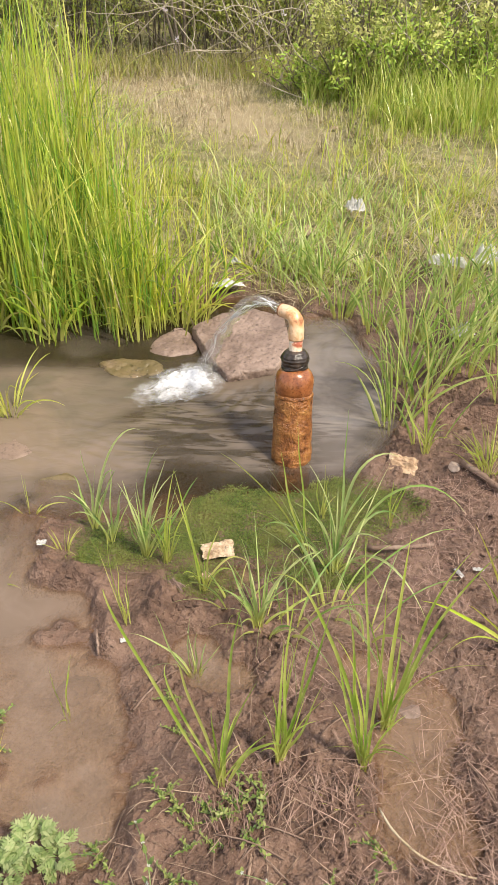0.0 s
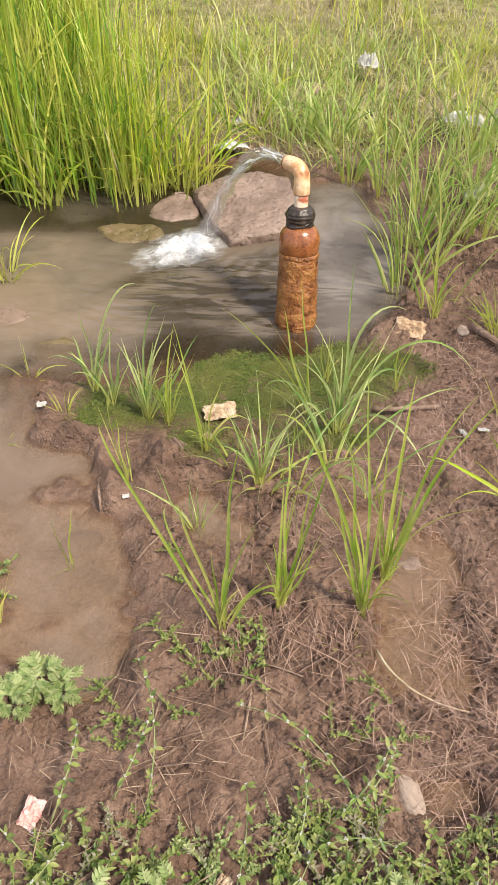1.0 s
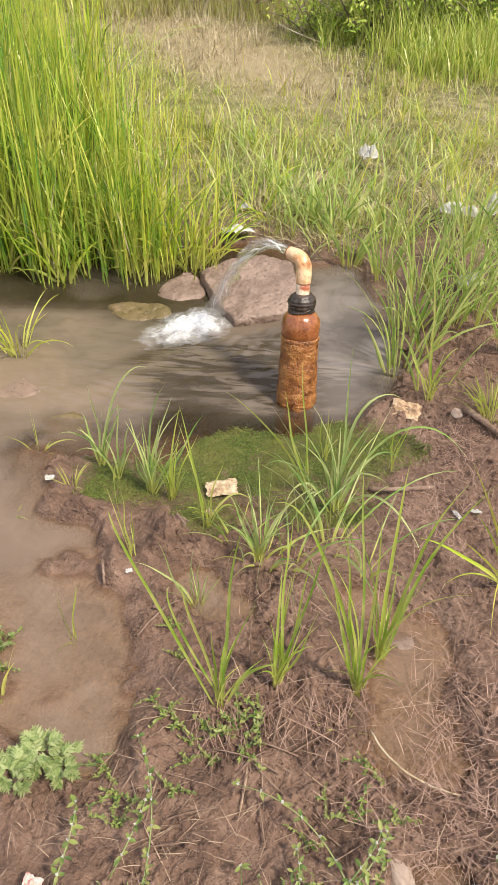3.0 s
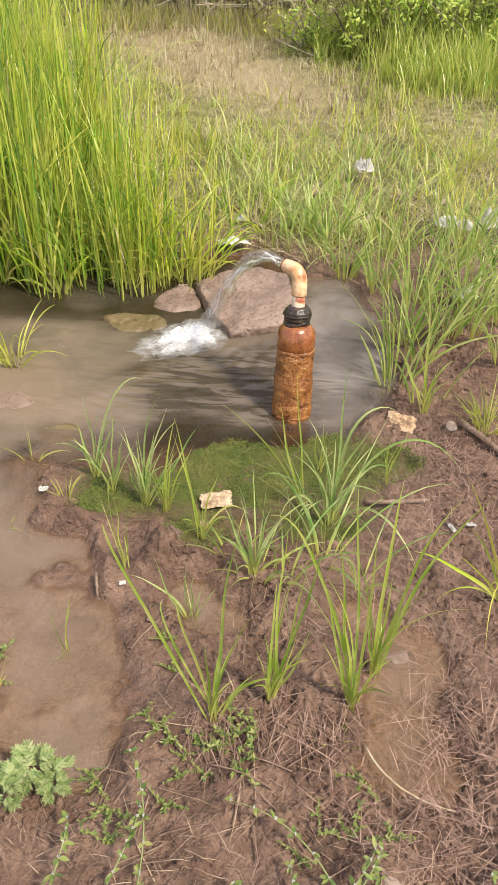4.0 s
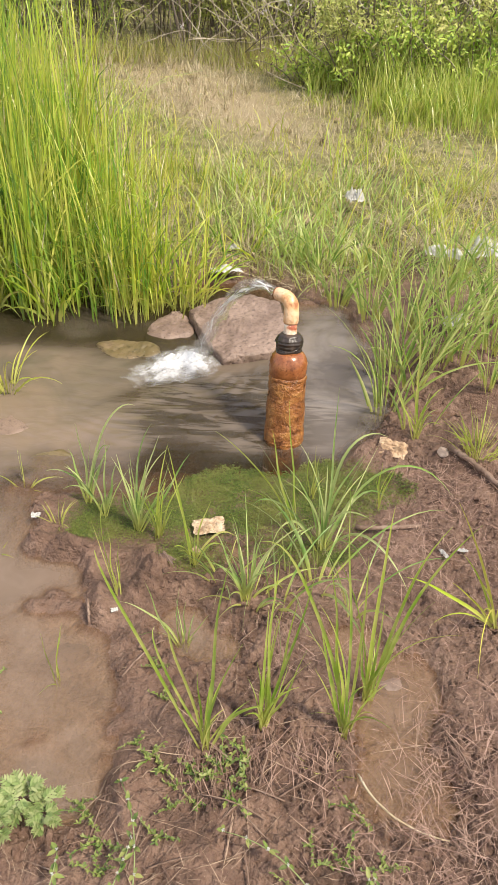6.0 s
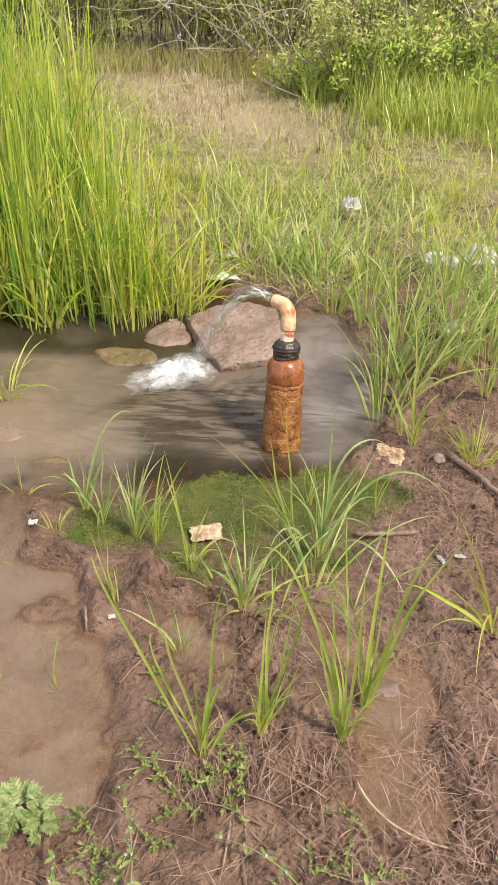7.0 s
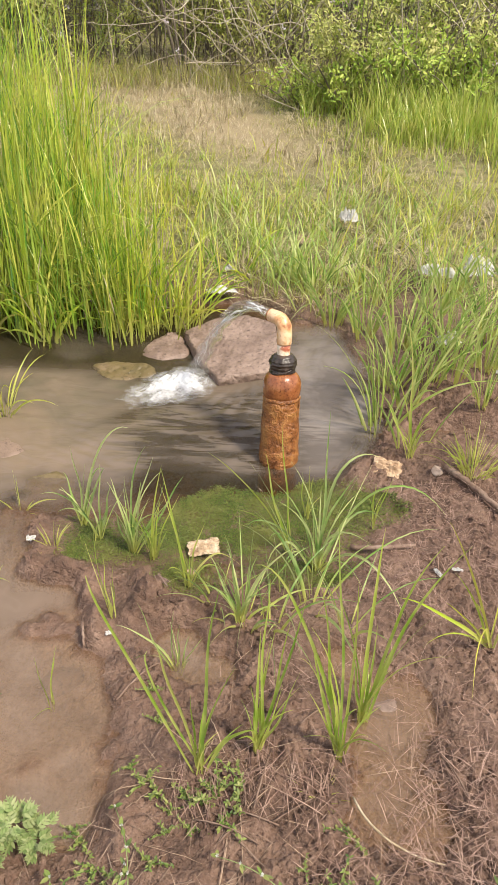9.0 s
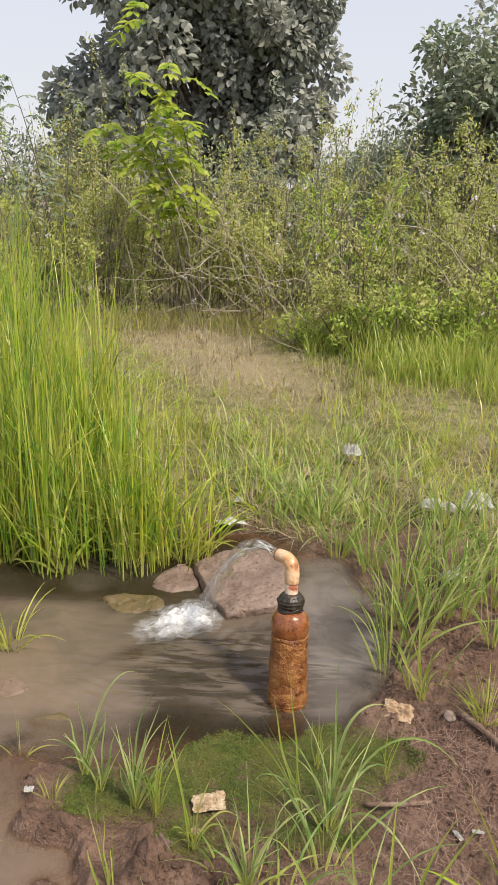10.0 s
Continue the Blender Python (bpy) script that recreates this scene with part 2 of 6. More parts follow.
STAIN = rough_mat("red_stained_pvc", [(0.36, 0.1, 0.05), (0.72, 0.5, 0.33), (0.78, 0.66, 0.52)], 30.0, (0.3, 0.5), 0.2, 0.003, 120.0, 0.5, 0.0, 0.5, 0.4, 0.18)
RUBBER = rough_mat("black_rubber", [(0.016, 0.012, 0.01), (0.04, 0.028, 0.022), (0.11, 0.065, 0.042)], 20.0, (0.25, 0.5), 0.4, 0.004, 110.0, 0.5)
STONE = rough_mat("wet_sandstone", [(0.115, 0.076, 0.057), (0.205, 0.142, 0.11), (0.31, 0.225, 0.18)], 9.0, (0.4, 0.75), 0.7, 0.012, 70.0, 0.45)
STONE_WARM = rough_mat("silted_stone", [(0.15, 0.1, 0.072), (0.22, 0.152, 0.112), (0.29, 0.205, 0.155)], 6.0, (0.4, 0.7), 0.6, 0.012, 60.0, 0.45)
STONE_MOSS = rough_mat("mossy_stone", [(0.08, 0.065, 0.024), (0.145, 0.105, 0.045), (0.19, 0.13, 0.08)], 9.0, (0.4, 0.7), 0.6, 0.01, 70.0, 0.45)
STONE_PALE = rough_mat("pale_stone", [(0.22, 0.155, 0.12), (0.33, 0.25, 0.2), (0.42, 0.34, 0.28)], 14.0, (0.5, 0.8), 0.4, 0.006, 90.0)
PAPER = rough_mat("soiled_paper", [(0.2, 0.11, 0.06), (0.42, 0.31, 0.2), (0.6, 0.5, 0.37)], 45.0, (0.5, 0.8), 0.3, 0.004, 150.0)
DRYLEAF = rough_mat("dry_leaf", [(0.24, 0.14, 0.08), (0.42, 0.29, 0.18), (0.55, 0.42, 0.29)], 18.0, (0.5, 0.8), 0.4, 0.004, 120.0)
DARKLEAF = rough_mat("rotten_leaf", [(0.12, 0.08, 0.06), (0.22, 0.15, 0.12), (0.3, 0.22, 0.18)], 20.0, (0.4, 0.7), 0.4, 0.004, 120.0)
FILM = rough_mat("white_plastic_film", [(0.36, 0.34, 0.31), (0.52, 0.51, 0.49), (0.66, 0.66, 0.66)], 14.0, (0.25, 0.45), 0.3, 0.006, 90.0, 0.5)
FILM_RED = rough_mat("red_white_wrapper", [(0.5, 0.1, 0.09), (0.72, 0.45, 0.4), (0.8, 0.74, 0.7)], 26.0, (0.3, 0.5), 0.3, 0.004, 90.0, 0.5)
BARK = rough_mat("grey_bark", [(0.1, 0.075, 0.055), (0.2, 0.16, 0.125), (0.3, 0.26, 0.21)], 14.0, (0.75, 0.95), 0.7, 0.012, 80.0)
DEADWOOD = rough_mat("bleached_vine", [(0.3, 0.25, 0.18), (0.44, 0.38, 0.29), (0.56, 0.5, 0.4)], 10.0, (0.7, 0.9), 0.4, 0.006, 80.0)
TWIG = rough_mat("dead_twig", [(0.1, 0.06, 0.04), (0.2, 0.13, 0.095), (0.3, 0.22, 0.17)], 16.0, (0.6, 0.9), 0.5, 0.006, 90.0)
REED = leaf_mat("reed_green", [(0.07, 0.18, 0.033), (0.14, 0.3, 0.036), (0.25, 0.42, 0.037), (0.41, 0.53, 0.045), (0.58, 0.56, 0.12)], 0.36, 0.3, 6.0, 0.55)
REED_YEL = leaf_mat("reed_yellow_green", [(0.23, 0.39, 0.026), (0.38, 0.51, 0.033), (0.54, 0.58, 0.05), (0.6, 0.52, 0.14)], 0.36, 0.32, 6.0, 0.5, 0.12)
SEDGE = leaf_mat("sedge_green", [(0.135, 0.25, 0.065), (0.235, 0.38, 0.085), (0.37, 0.49, 0.14), (0.54, 0.58, 0.26)], 0.3, 0.32, 14.0, 0.55, 0.09)
SHOOT = leaf_mat("young_blade", [(0.19, 0.32, 0.042), (0.31, 0.45, 0.055), (0.45, 0.54, 0.08), (0.6, 0.57, 0.19)], 0.33, 0.42, 12.0, 0.55, 0.1)
SEDGE_BANK = leaf_mat("bank_sedge_green", [(0.13, 0.25, 0.043), (0.24, 0.385, 0.065), (0.38, 0.49, 0.1), (0.55, 0.57, 0.23)], 0.36, 0.38, 14.0, 0.5, 0.09)
TURF = leaf_mat("turf_green", [(0.19, 0.28, 0.04), (0.32, 0.39, 0.06), (0.45, 0.46, 0.1), (0.58, 0.5, 0.2)], 0.6, 0.35, 8.0)
STRAW = leaf_mat("dry_straw", [(0.34, 0.24, 0.15), (0.48, 0.38, 0.23), (0.6, 0.5, 0.33), (0.68, 0.6, 0.45)], 0.65, 0.2, 20.0)
THATCH = leaf_mat("weathered_thatch", [(0.22, 0.19, 0.1), (0.34, 0.29, 0.16), (0.45, 0.37, 0.23), (0.54, 0.46, 0.32)], 0.7, 0.15, 6.0)
STRAW_MID = leaf_mat("brown_stalk", [(0.09, 0.052, 0.038), (0.15, 0.09, 0.064), (0.23, 0.15, 0.105), (0.4, 0.29, 0.2)], 0.6, 0.1, 25.0)
STRAW_DARK = leaf_mat("wet_straw", [(0.12, 0.065, 0.05), (0.19, 0.11, 0.085), (0.27, 0.165, 0.127), (0.4, 0.27, 0.21)], 0.6, 0.1, 25.0)
MOSS = leaf_mat("pond_weed", [(0.045, 0.06, 0.014), (0.085, 0.125, 0.022), (0.15, 0.21, 0.035), (0.22, 0.22, 0.06)], 0.5, 0.25, 9.0)
WEED = leaf_mat("weed_green", [(0.045, 0.085, 0.02), (0.085, 0.15, 0.028), (0.17, 0.25, 0.045), (0.3, 0.31, 0.1)], 0.45, 0.25, 40.0)
WEED_DRY = leaf_mat("dying_weed", [(0.1, 0.085, 0.05), (0.17, 0.15, 0.09), (0.25, 0.22, 0.15), (0.34, 0.31, 0.22)], 0.6, 0.2, 40.0)
WEED_PALE = leaf_mat("grey_green_weed", [(0.12, 0.18, 0.055), (0.18, 0.26, 0.075), (0.27, 0.35, 0.12), (0.38, 0.41, 0.19)], 0.5, 0.3, 40.0)
HEDGE = leaf_mat("hedge_leaf", [(0.23, 0.29, 0.065), (0.33, 0.4, 0.08), (0.45, 0.5, 0.11), (0.55, 0.51, 0.21)], 0.45, 0.32, 4.0)
HEDGE_BRIGHT = leaf_mat("bright_hedge_leaf", [(0.2, 0.35, 0.045), (0.3, 0.47, 0.06), (0.42, 0.55, 0.08), (0.52, 0.56, 0.13)], 0.45, 0.35, 4.0)
SAPLING = leaf_mat("sapling_leaf", [(0.2, 0.34, 0.035), (0.31, 0.45, 0.045), (0.42, 0.52, 0.07), (0.5, 0.54, 0.09)], 0.4, 0.45, 4.0)
# leaf colour lightened and greyed to carry the haze in front of the trees
CROWN_HAZED = leaf_mat("hazed_tree_leaf", [(0.25, 0.28, 0.245), (0.3, 0.33, 0.29), (0.37, 0.385, 0.34), (0.46, 0.46, 0.41)], 0.55, 0.33, 2.0, 0.4)
# distance haze put into the pale leaf colour; also serves grey-leaved weeds
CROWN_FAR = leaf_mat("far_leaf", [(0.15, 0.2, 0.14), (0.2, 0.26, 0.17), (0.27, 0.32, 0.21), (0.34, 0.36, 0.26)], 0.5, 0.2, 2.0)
FLOWER = leaf_mat("pale_floret", [(0.42, 0.42, 0.34), (0.5, 0.5, 0.42), (0.58, 0.58, 0.52)], 0.7, 0.2, 20.0)
PINK = leaf_mat("pale_pink_flower", [(0.6, 0.5, 0.55), (0.68, 0.6, 0.64), (0.74, 0.7, 0.72)], 0.7, 0.2, 20.0)


# ---- mesh helpers ----
def mesh_np(name, V, F, mat, smooth=True):
    """A mesh from an array of places and an array (or a list of arrays) of faces of 3 or 4 corners."""
    me = bpy.data.meshes.new(name)
    Fs = F if isinstance(F, list) else [F]
    Fs = [np.asarray(f, dtype=np.int32) for f in Fs if len(f)]
    V = np.asarray(V, dtype=np.float32)
    me.vertices.add(len(V))
    me.vertices.foreach_set("co", V.ravel())
    loops = np.concatenate([f.ravel() for f in Fs])
    sizes = np.concatenate([np.full(len(f), f.shape[1], dtype=np.int32) for f in Fs])
    me.loops.add(len(loops))
    me.loops.foreach_set("vertex_index", loops)
    me.polygons.add(len(sizes))
    me.polygons.foreach_set("loop_start", np.concatenate([[0], np.cumsum(sizes)[:-1]]).astype(np.int32))
    me.polygons.foreach_set("loop_total", sizes)
    me.polygons.foreach_set("use_smooth", np.full(len(sizes), smooth, dtype=bool))
    me.update(calc_edges=True)
    me.materials.append(mat)
    return me


def put(name, me, parent=None, label="", category="", group="", kind=""):
    ob = new(name, me)
    if parent is not None:
        ob.parent = parent
    return tagged(ob, label, category, group, kind)


def thing(name, at, label, category, group="", kind=""):
    """An Empty at a thing's base, to hold its parts."""
    ob = new(name)
    ob.empty_display_size = 0.05
    ob.matrix_basis = Matrix.Translation(at)
    return tagged(ob, label, category, group, kind)


def hash2(i, j, k):
    h = (i.astype(np.int64) * 374761393 + j.astype(np.int64) * 668265263 + k * 974634777) & 0xFFFFFFFF
    h = ((h ^ (h >> 13)) * 1274126177) & 0xFFFFFFFF
    return ((h ^ (h >> 16)) & 0xFFFF) / 65535.0


def vnoise(x, y, k=0):
    """Smooth noise from 0 to 1 on the plane."""
    i, j = np.floor(x), np.floor(y)
    u, v = x - i, y - j
    u, v = u * u * (3 - 2 * u), v * v * (3 - 2 * v)
    a, b, c, d = hash2(i, j, k), hash2(i + 1, j, k), hash2(i, j + 1, k), hash2(i + 1, j + 1, k)
    return (a * (1 - u) + b * u) * (1 - v) + (c * (1 - u) + d * u) * v


def fbm(x, y, k=0, n=4):
    s, w, t = 0, 1.0, 0
    for o in range(n):
        s = s + w * vnoise(x * 2 ** o + 17 * o, y * 2 ** o - 9 * o, k + o)
        t += w
        w *= 0.5
    return s / t


def cells(x, y, k=0):
    """Distance to the nearest of scattered seeds, one in each unit square."""
    i, j = np.floor(x), np.floor(y)
    best = np.full(np.shape(x), 9.0)
    for di in (-1, 0, 1):
        for dj in (-1, 0, 1):
            sx = i + di + hash2(i + di, j + dj, k)
            sy = j + dj + hash2(i + di, j + dj, k + 50)
            best = np.minimum(best, (x - sx) ** 2 + (y - sy) ** 2)
    return np.sqrt(best)


def smooth01(v, lo, hi):
    t = np.clip((v - lo) / (hi - lo), 0, 1)
    return t * t * (3 - 2 * t)


# ---- the lie of the land ----
POND = [(-0.15, 2.42, 0.78, 0.6, 0.16), (-1.05, 2.25, 0.85, 0.62, 0.16), (-0.9, 1.6, 0.33, 0.42, 0.06), (0.14, 3.12, 0.3, 0.22, 0.06), (0.44, 2.5, 0.26, 0.55, 0.12), (0.5, 2.95, 0.14, 0.25, 0.05), (-0.22, 1.8, 0.32, 0.13, 0.03), (-0.5, 2.95, 0.5, 0.3, 0.1), (-1.25, 2.9, 0.7, 0.38, 0.12), (-0.05, 3.1, 0.28, 0.22, 0.07), (0.27, 2.02, 0.3, 0.17, 0.12)]
PUDDLES = [(-0.25, 1.0, 0.2, 0.28, 0.016), (-0.52, 1.22, 0.22, 0.26, 0.018), (-0.14, 0.82, 0.11, 0.13, 0.016), (0.61, 1.06, 0.12, 0.13, 0.02), (0.58, 0.91, 0.12, 0.13, 0.014), (0.61, 0.78, 0.14, 0.12, 0.014), (-0.3, 1.33, 0.14, 0.1, 0.014), (-0.52, 1.52, 0.12, 0.2, 0.03), (-0.44, 1.34, 0.16, 0.12, 0.022), (0.98, 2.23, 0.24, 0.09, 0.03), (0.05, 1.22, 0.09, 0.07, 0.02), (0.14, 1.14, 0.1, 0.06, 0.02), (0.5, 1.2, 0.08, 0.06, 0.02), (0.6, 0.53, 0.07, 0.05, 0.02), (0.16, 1.48, 0.08, 0.06, 0.015)]


MAT = [(-0.12, 1.6, 0.26, 0.13), (0.25, 1.69, 0.3, 0.17), (0.52, 1.79, 0.18, 0.14), (0.05, 1.47, 0.11, 0.09), (0.36, 1.52, 0.16, 0.08)]


def weed_mask(x, y):
    """Where pond weed grows: above 0."""
    m = np.full(np.shape(x), -9.0)
    for cx, cy, rx, ry in MAT:
        m = np.maximum(m, 1.25 - np.sqrt(((x - cx) / rx) ** 2 + ((y - cy) / ry) ** 2))
    return m + 0.7 * (fbm(x * 9, y * 9, 61) - 0.5)


def land(x, y):
    """The ground's height in metres; the water stands at 0."""
    x, y = np.asarray(x, float), np.asarray(y, float)
    h = 0.022 + 0.012 * (fbm(x * 3, y * 3, 3) - 0.5)
    near = smooth01(y, 3.6, 2.6)
    clods = fbm(x * 14, y * 14, 11, 4) - 0.5
    near = near * smooth01(np.abs(x - 0.1), 2.2, 1.5) * smooth01(y, -0.3, 0.1)
    crumb = smooth01(fbm(x * 4.5, y * 4.5, 33, 3), 0.38, 0.62)
    wx_, wy_ = x + 0.02 * fbm(x * 20, y * 20, 36, 2), y + 0.02 * fbm(x * 20, y * 20, 38, 2)
    lumps = 0.9 * np.clip(0.9 - 1.2 * cells(wx_ * 30, wy_ * 30, 35), 0, 1) + 0.7 * np.clip(0.9 - 1.2 * cells(wx_ * 62, wy_ * 62, 37), 0, 1) + 0.55 * np.clip(0.9 - 1.2 * cells(wx_ * 105, wy_ * 105, 39), 0, 1)
    wet = smooth01(x + 0.12 * (fbm(x * 5, y * 5, 29) - 0.5), 0.0, -0.12) * smooth01(y, 0.62, 0.76) * smooth01(y, 1.62, 1.5)
    near = near * (1 - 0.62 * wet)
    h = h - 0.011 * wet
    h = h + near * (0.04 * clods + (0.004 + 0.017 * crumb) * (lumps - 0.65) + 0.016 * (fbm(x * 6, y * 6, 31, 3) - 0.4))
    h = h + 0.035 * np.clip(y - 2.9, 0, 5.5) + 0.05 * smooth01(y, 3.0, 4.5) * (fbm(x * 1.5, y * 1.5, 21) - 0.5)
    h = h + 0.07 * smooth01(x, 0.72, 1.0) * smooth01(y, 1.5, 2.0) * (0.4 + fbm(x * 6, y * 6, 41))
    h = h + 0.02 * smooth01(y, 0.7, 0.2)
    wob = 0.5 * (fbm(x * 5, y * 5, 51) - 0.5) + 0.55 * smooth01(y, 1.75, 1.55) * (fbm(x * 11, y * 11, 53) - 0.5)
    for cx, cy, rx, ry, d in POND + PUDDLES:
        r = np.sqrt(((x - cx) / rx) ** 2 + ((y - cy) / ry) ** 2) + wob
        s = smooth01(r, 1.22, 0.5)
        h = h * (1 - s) + s * np.minimum(h, -d + 0.6 * (h - 0.022))
    # lumps of mud that stand out of the shallow puddle
    for cx, cy, rr, up in ((-0.385, 1.49, 0.07, 0.03), (-0.3, 1.45, 0.05, 0.026), (-0.35, 1.25, 0.055, 0.026), (-0.29, 1.3, 0.04, 0.02), (-0.215, 1.42, 0.04, 0.03), (-0.2, 1.36, 0.035, 0.03), (-0.18, 1.3, 0.04, 0.026), (-0.15, 1.24, 0.04, 0.024), (-0.04, 1.45, 0.045, 0.035), (-0.03, 1.38, 0.045, 0.03), (-0.05, 1.3, 0.05, 0.024), (-0.22, 0.86, 0.04, 0.02), (-0.17, 0.84, 0.03, 0.014), (-0.4, 1.12, 0.05, 0.016)):
        h = h + 1.5 * up * np.exp(-((x - cx) ** 2 + (y - cy) ** 2) / rr ** 2) * (0.35 + 1.3 * fbm(x * 24, y * 24, 57, 3))
    shelf = smooth01(weed_mask(x, y), 0.0, 0.45)
    return h * (1 - shelf) + shelf * np.minimum(h, 0.002 + 0.25 * (h - 0.02))


def axis(a, b, fine, far):
    """Even steps from a to b, then ever longer ones out to far on both sides."""
    mid = np.arange(a, b + fine / 2, fine)
    out, s = [], fine
    p = 0.0
    while p < far:
        s *= 1.07 if p < 1.2 else 1.22
        p += s
        out.append(p)
    out = np.array(out)
    return np.concatenate([a - out[::-1], mid, b + out])


gx, gy = axis(-0.6, 1.1, 0.0042, 900.0), axis(0.35, 2.3, 0.0042, 900.0)
X, Y = np.meshgrid(gx, gy)
Z = land(X, Y)
nx, ny = len(gx), len(gy)
idx = np.arange(nx * ny).reshape(ny, nx)
quads = np.stack([idx[:-1, :-1], idx[:-1, 1:], idx[1:, 1:], idx[1:, :-1]], -1).reshape(-1, 4)
put("ground", mesh_np("ground", np.stack([X, Y, Z], -1).reshape(-1, 3), quads, GROUND),
    label="brown churned mud rising to a dry grassy bank", category="ground", kind="structure")

wx, wy = np.arange(-2.6, 1.35, 0.01), np.arange(0.35, 3.6, 0.01)
X, Y = np.meshgrid(wx, wy)
r = np.hypot(X + 0.08, Y - 2.53)
calm = smooth01(Y, 1.72, 2.0) * smooth01(Y, 3.0, 2.75)
Z = 0.0034 * np.exp(-r * 1.7) * np.sin(r * 95 + 14 * fbm(X * 4, Y * 7, 71)) * calm * smooth01(X, 0.42, 0.24) * np.clip(2.6 * fbm(X * 5, Y * 9, 75) - 0.8, 0, 1.4)
Z = Z + 0.012 * np.exp(-r * 1.2) * (fbm(X * 8 - Y * 3, Y * 24 + X * 4, 77, 3) - 0.5) * calm * (0.15 + 0.85 * smooth01(X, 0.42, 0.24))
idx = np.arange(X.size).reshape(X.shape)
quads = np.stack([idx[:-1, :-1], idx[:-1, 1:], idx[1:, 1:], idx[1:, :-1]], -1).reshape(-1, 4)
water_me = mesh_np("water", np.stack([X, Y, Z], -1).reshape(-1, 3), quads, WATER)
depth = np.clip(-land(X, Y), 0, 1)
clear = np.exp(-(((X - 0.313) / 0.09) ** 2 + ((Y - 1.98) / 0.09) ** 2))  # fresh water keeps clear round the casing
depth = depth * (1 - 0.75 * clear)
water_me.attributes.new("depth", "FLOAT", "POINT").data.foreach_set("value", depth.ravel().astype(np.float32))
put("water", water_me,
    label="brown silty pond water with ripples and shallow puddles", category="water", kind="structure")


# ---- builders of plant shapes ----
def strips(base, az, length, lean, bend, width, seg=5, power=1.3, sink=0.01):
    """Tapering blades: base (n,3), heading az, lean from the upright at the foot and bend on the way, in radians."""
    n = len(base)
    s = np.linspace(0, 1, seg + 1)
    th = lean[:, None] + bend[:, None] * s[None] ** power
    dl = (length / seg)[:, None]
    run = np.concatenate([np.zeros((n, 1)), np.cumsum(np.sin((th[:, 1:] + th[:, :-1]) / 2) * dl, 1)], 1)
    up = np.concatenate([np.zeros((n, 1)), np.cumsum(np.cos((th[:, 1:] + th[:, :-1]) / 2) * dl, 1)], 1)
    ca, sa = np.cos(az)[:, None], np.sin(az)[:, None]
    c = np.stack([base[:, 0:1] + run * ca, base[:, 1:2] + run * sa, base[:, 2:3] - sink + up], -1)
    w = width[:, None] * (0.65 + 0.35 * np.minimum(1, s * 5)) * np.maximum(0.06, 1 - s ** 2.2)[None] / 2
    tw = rng.uniform(-0.9, 0.9, n)[:, None] + rng.uniform(-0.8, 0.8, n)[:, None] * s[None]
    side = np.stack([-sa * np.cos(tw) + ca * np.sin(tw) * 0.6, ca * np.cos(tw) + sa * np.sin(tw) * 0.6, 0.35 * np.sin(tw)], -1)
    V = np.stack([c - side * w[..., None], c + side * w[..., None]], 2).reshape(-1, 3)
    o = (np.arange(n) * (seg + 1) * 2)[:, None] + np.arange(seg)[None] * 2
    F = np.stack([o, o + 1, o + 3, o + 2], -1).reshape(-1, 4)
    return V, F


def leaves(pos, d, nrm, length, width, fold=0.25):
    """Folded, pointed leaves that grow from pos along d."""
    n = len(pos)
    d = d / np.linalg.norm(d, axis=1, keepdims=True)
    side = np.cross(d, nrm)
    side /= np.linalg.norm(side, axis=1, keepdims=True) + 1e-9
    up = np.cross(side, d)
    L, W = length[:, None], width[:, None] / 2
    droop = -0.12 * L * up
    pts = [pos, pos + d * L * 0.3 + side * W * 0.9 + up * W * fold, pos + d * L * 0.65 + side * W * 0.85 + up * W * fold + droop * 0.4,
           pos + d * L + droop, pos + d * L * 0.65 - side * W * 0.85 + up * W * fold + droop * 0.4, pos + d * L * 0.3 - side * W * 0.9 + up * W * fold]
    V = np.stack(pts, 1).reshape(-1, 3)
    o = (np.arange(n) * 6)[:, None]
    F = np.concatenate([o + np.array([[0, 1, 2, 3]]), o + np.array([[0, 3, 4, 5]])])
    return V, F


def tube(points, radii, sides=6, close=True):
    """A tapering tube along a line of places."""
    P = np.asarray(points, float)
    n = len(P)
    T = np.gradient(P, axis=0)
    T /= np.linalg.norm(T, axis=1, keepdims=True) + 1e-9
    ref = np.array([0.0, 0.0, 1.0]) if abs(T[:, 2]).mean() < 0.8 else np.array([1.0, 0.0, 0.0])
    A = np.cross(T, ref)
    A /= np.linalg.norm(A, axis=1, keepdims=True) + 1e-9
    B = np.cross(T, A)
    a = np.linspace(0, 2 * np.pi, sides, endpoint=False)
    R = np.asarray(radii, float).reshape(n, -1, 1)
    V = P[:, None] + R * (A[:, None] * np.cos(a)[None, :, None] + B[:, None] * np.sin(a)[None, :, None])
    V = V.reshape(-1, 3)
    i = np.arange(n - 1)[:, None] * sides
    k = np.arange(sides)[None]
    F = [np.stack([i + k, i + (k + 1) % sides, i + sides + (k + 1) % sides, i + sides + k], -1).reshape(-1, 4)]
    if close:
        V = np.concatenate([V, P[:1], P[-1:]])
        k = np.arange(sides)
        F.append(np.concatenate([np.stack([k, np.full(sides, n * sides), (k + 1) % sides], -1),
                                 np.stack([(n - 1) * sides + k, (n - 1) * sides + (k + 1) % sides, np.full(sides, n * sides + 1)], -1)]))
    return V, F


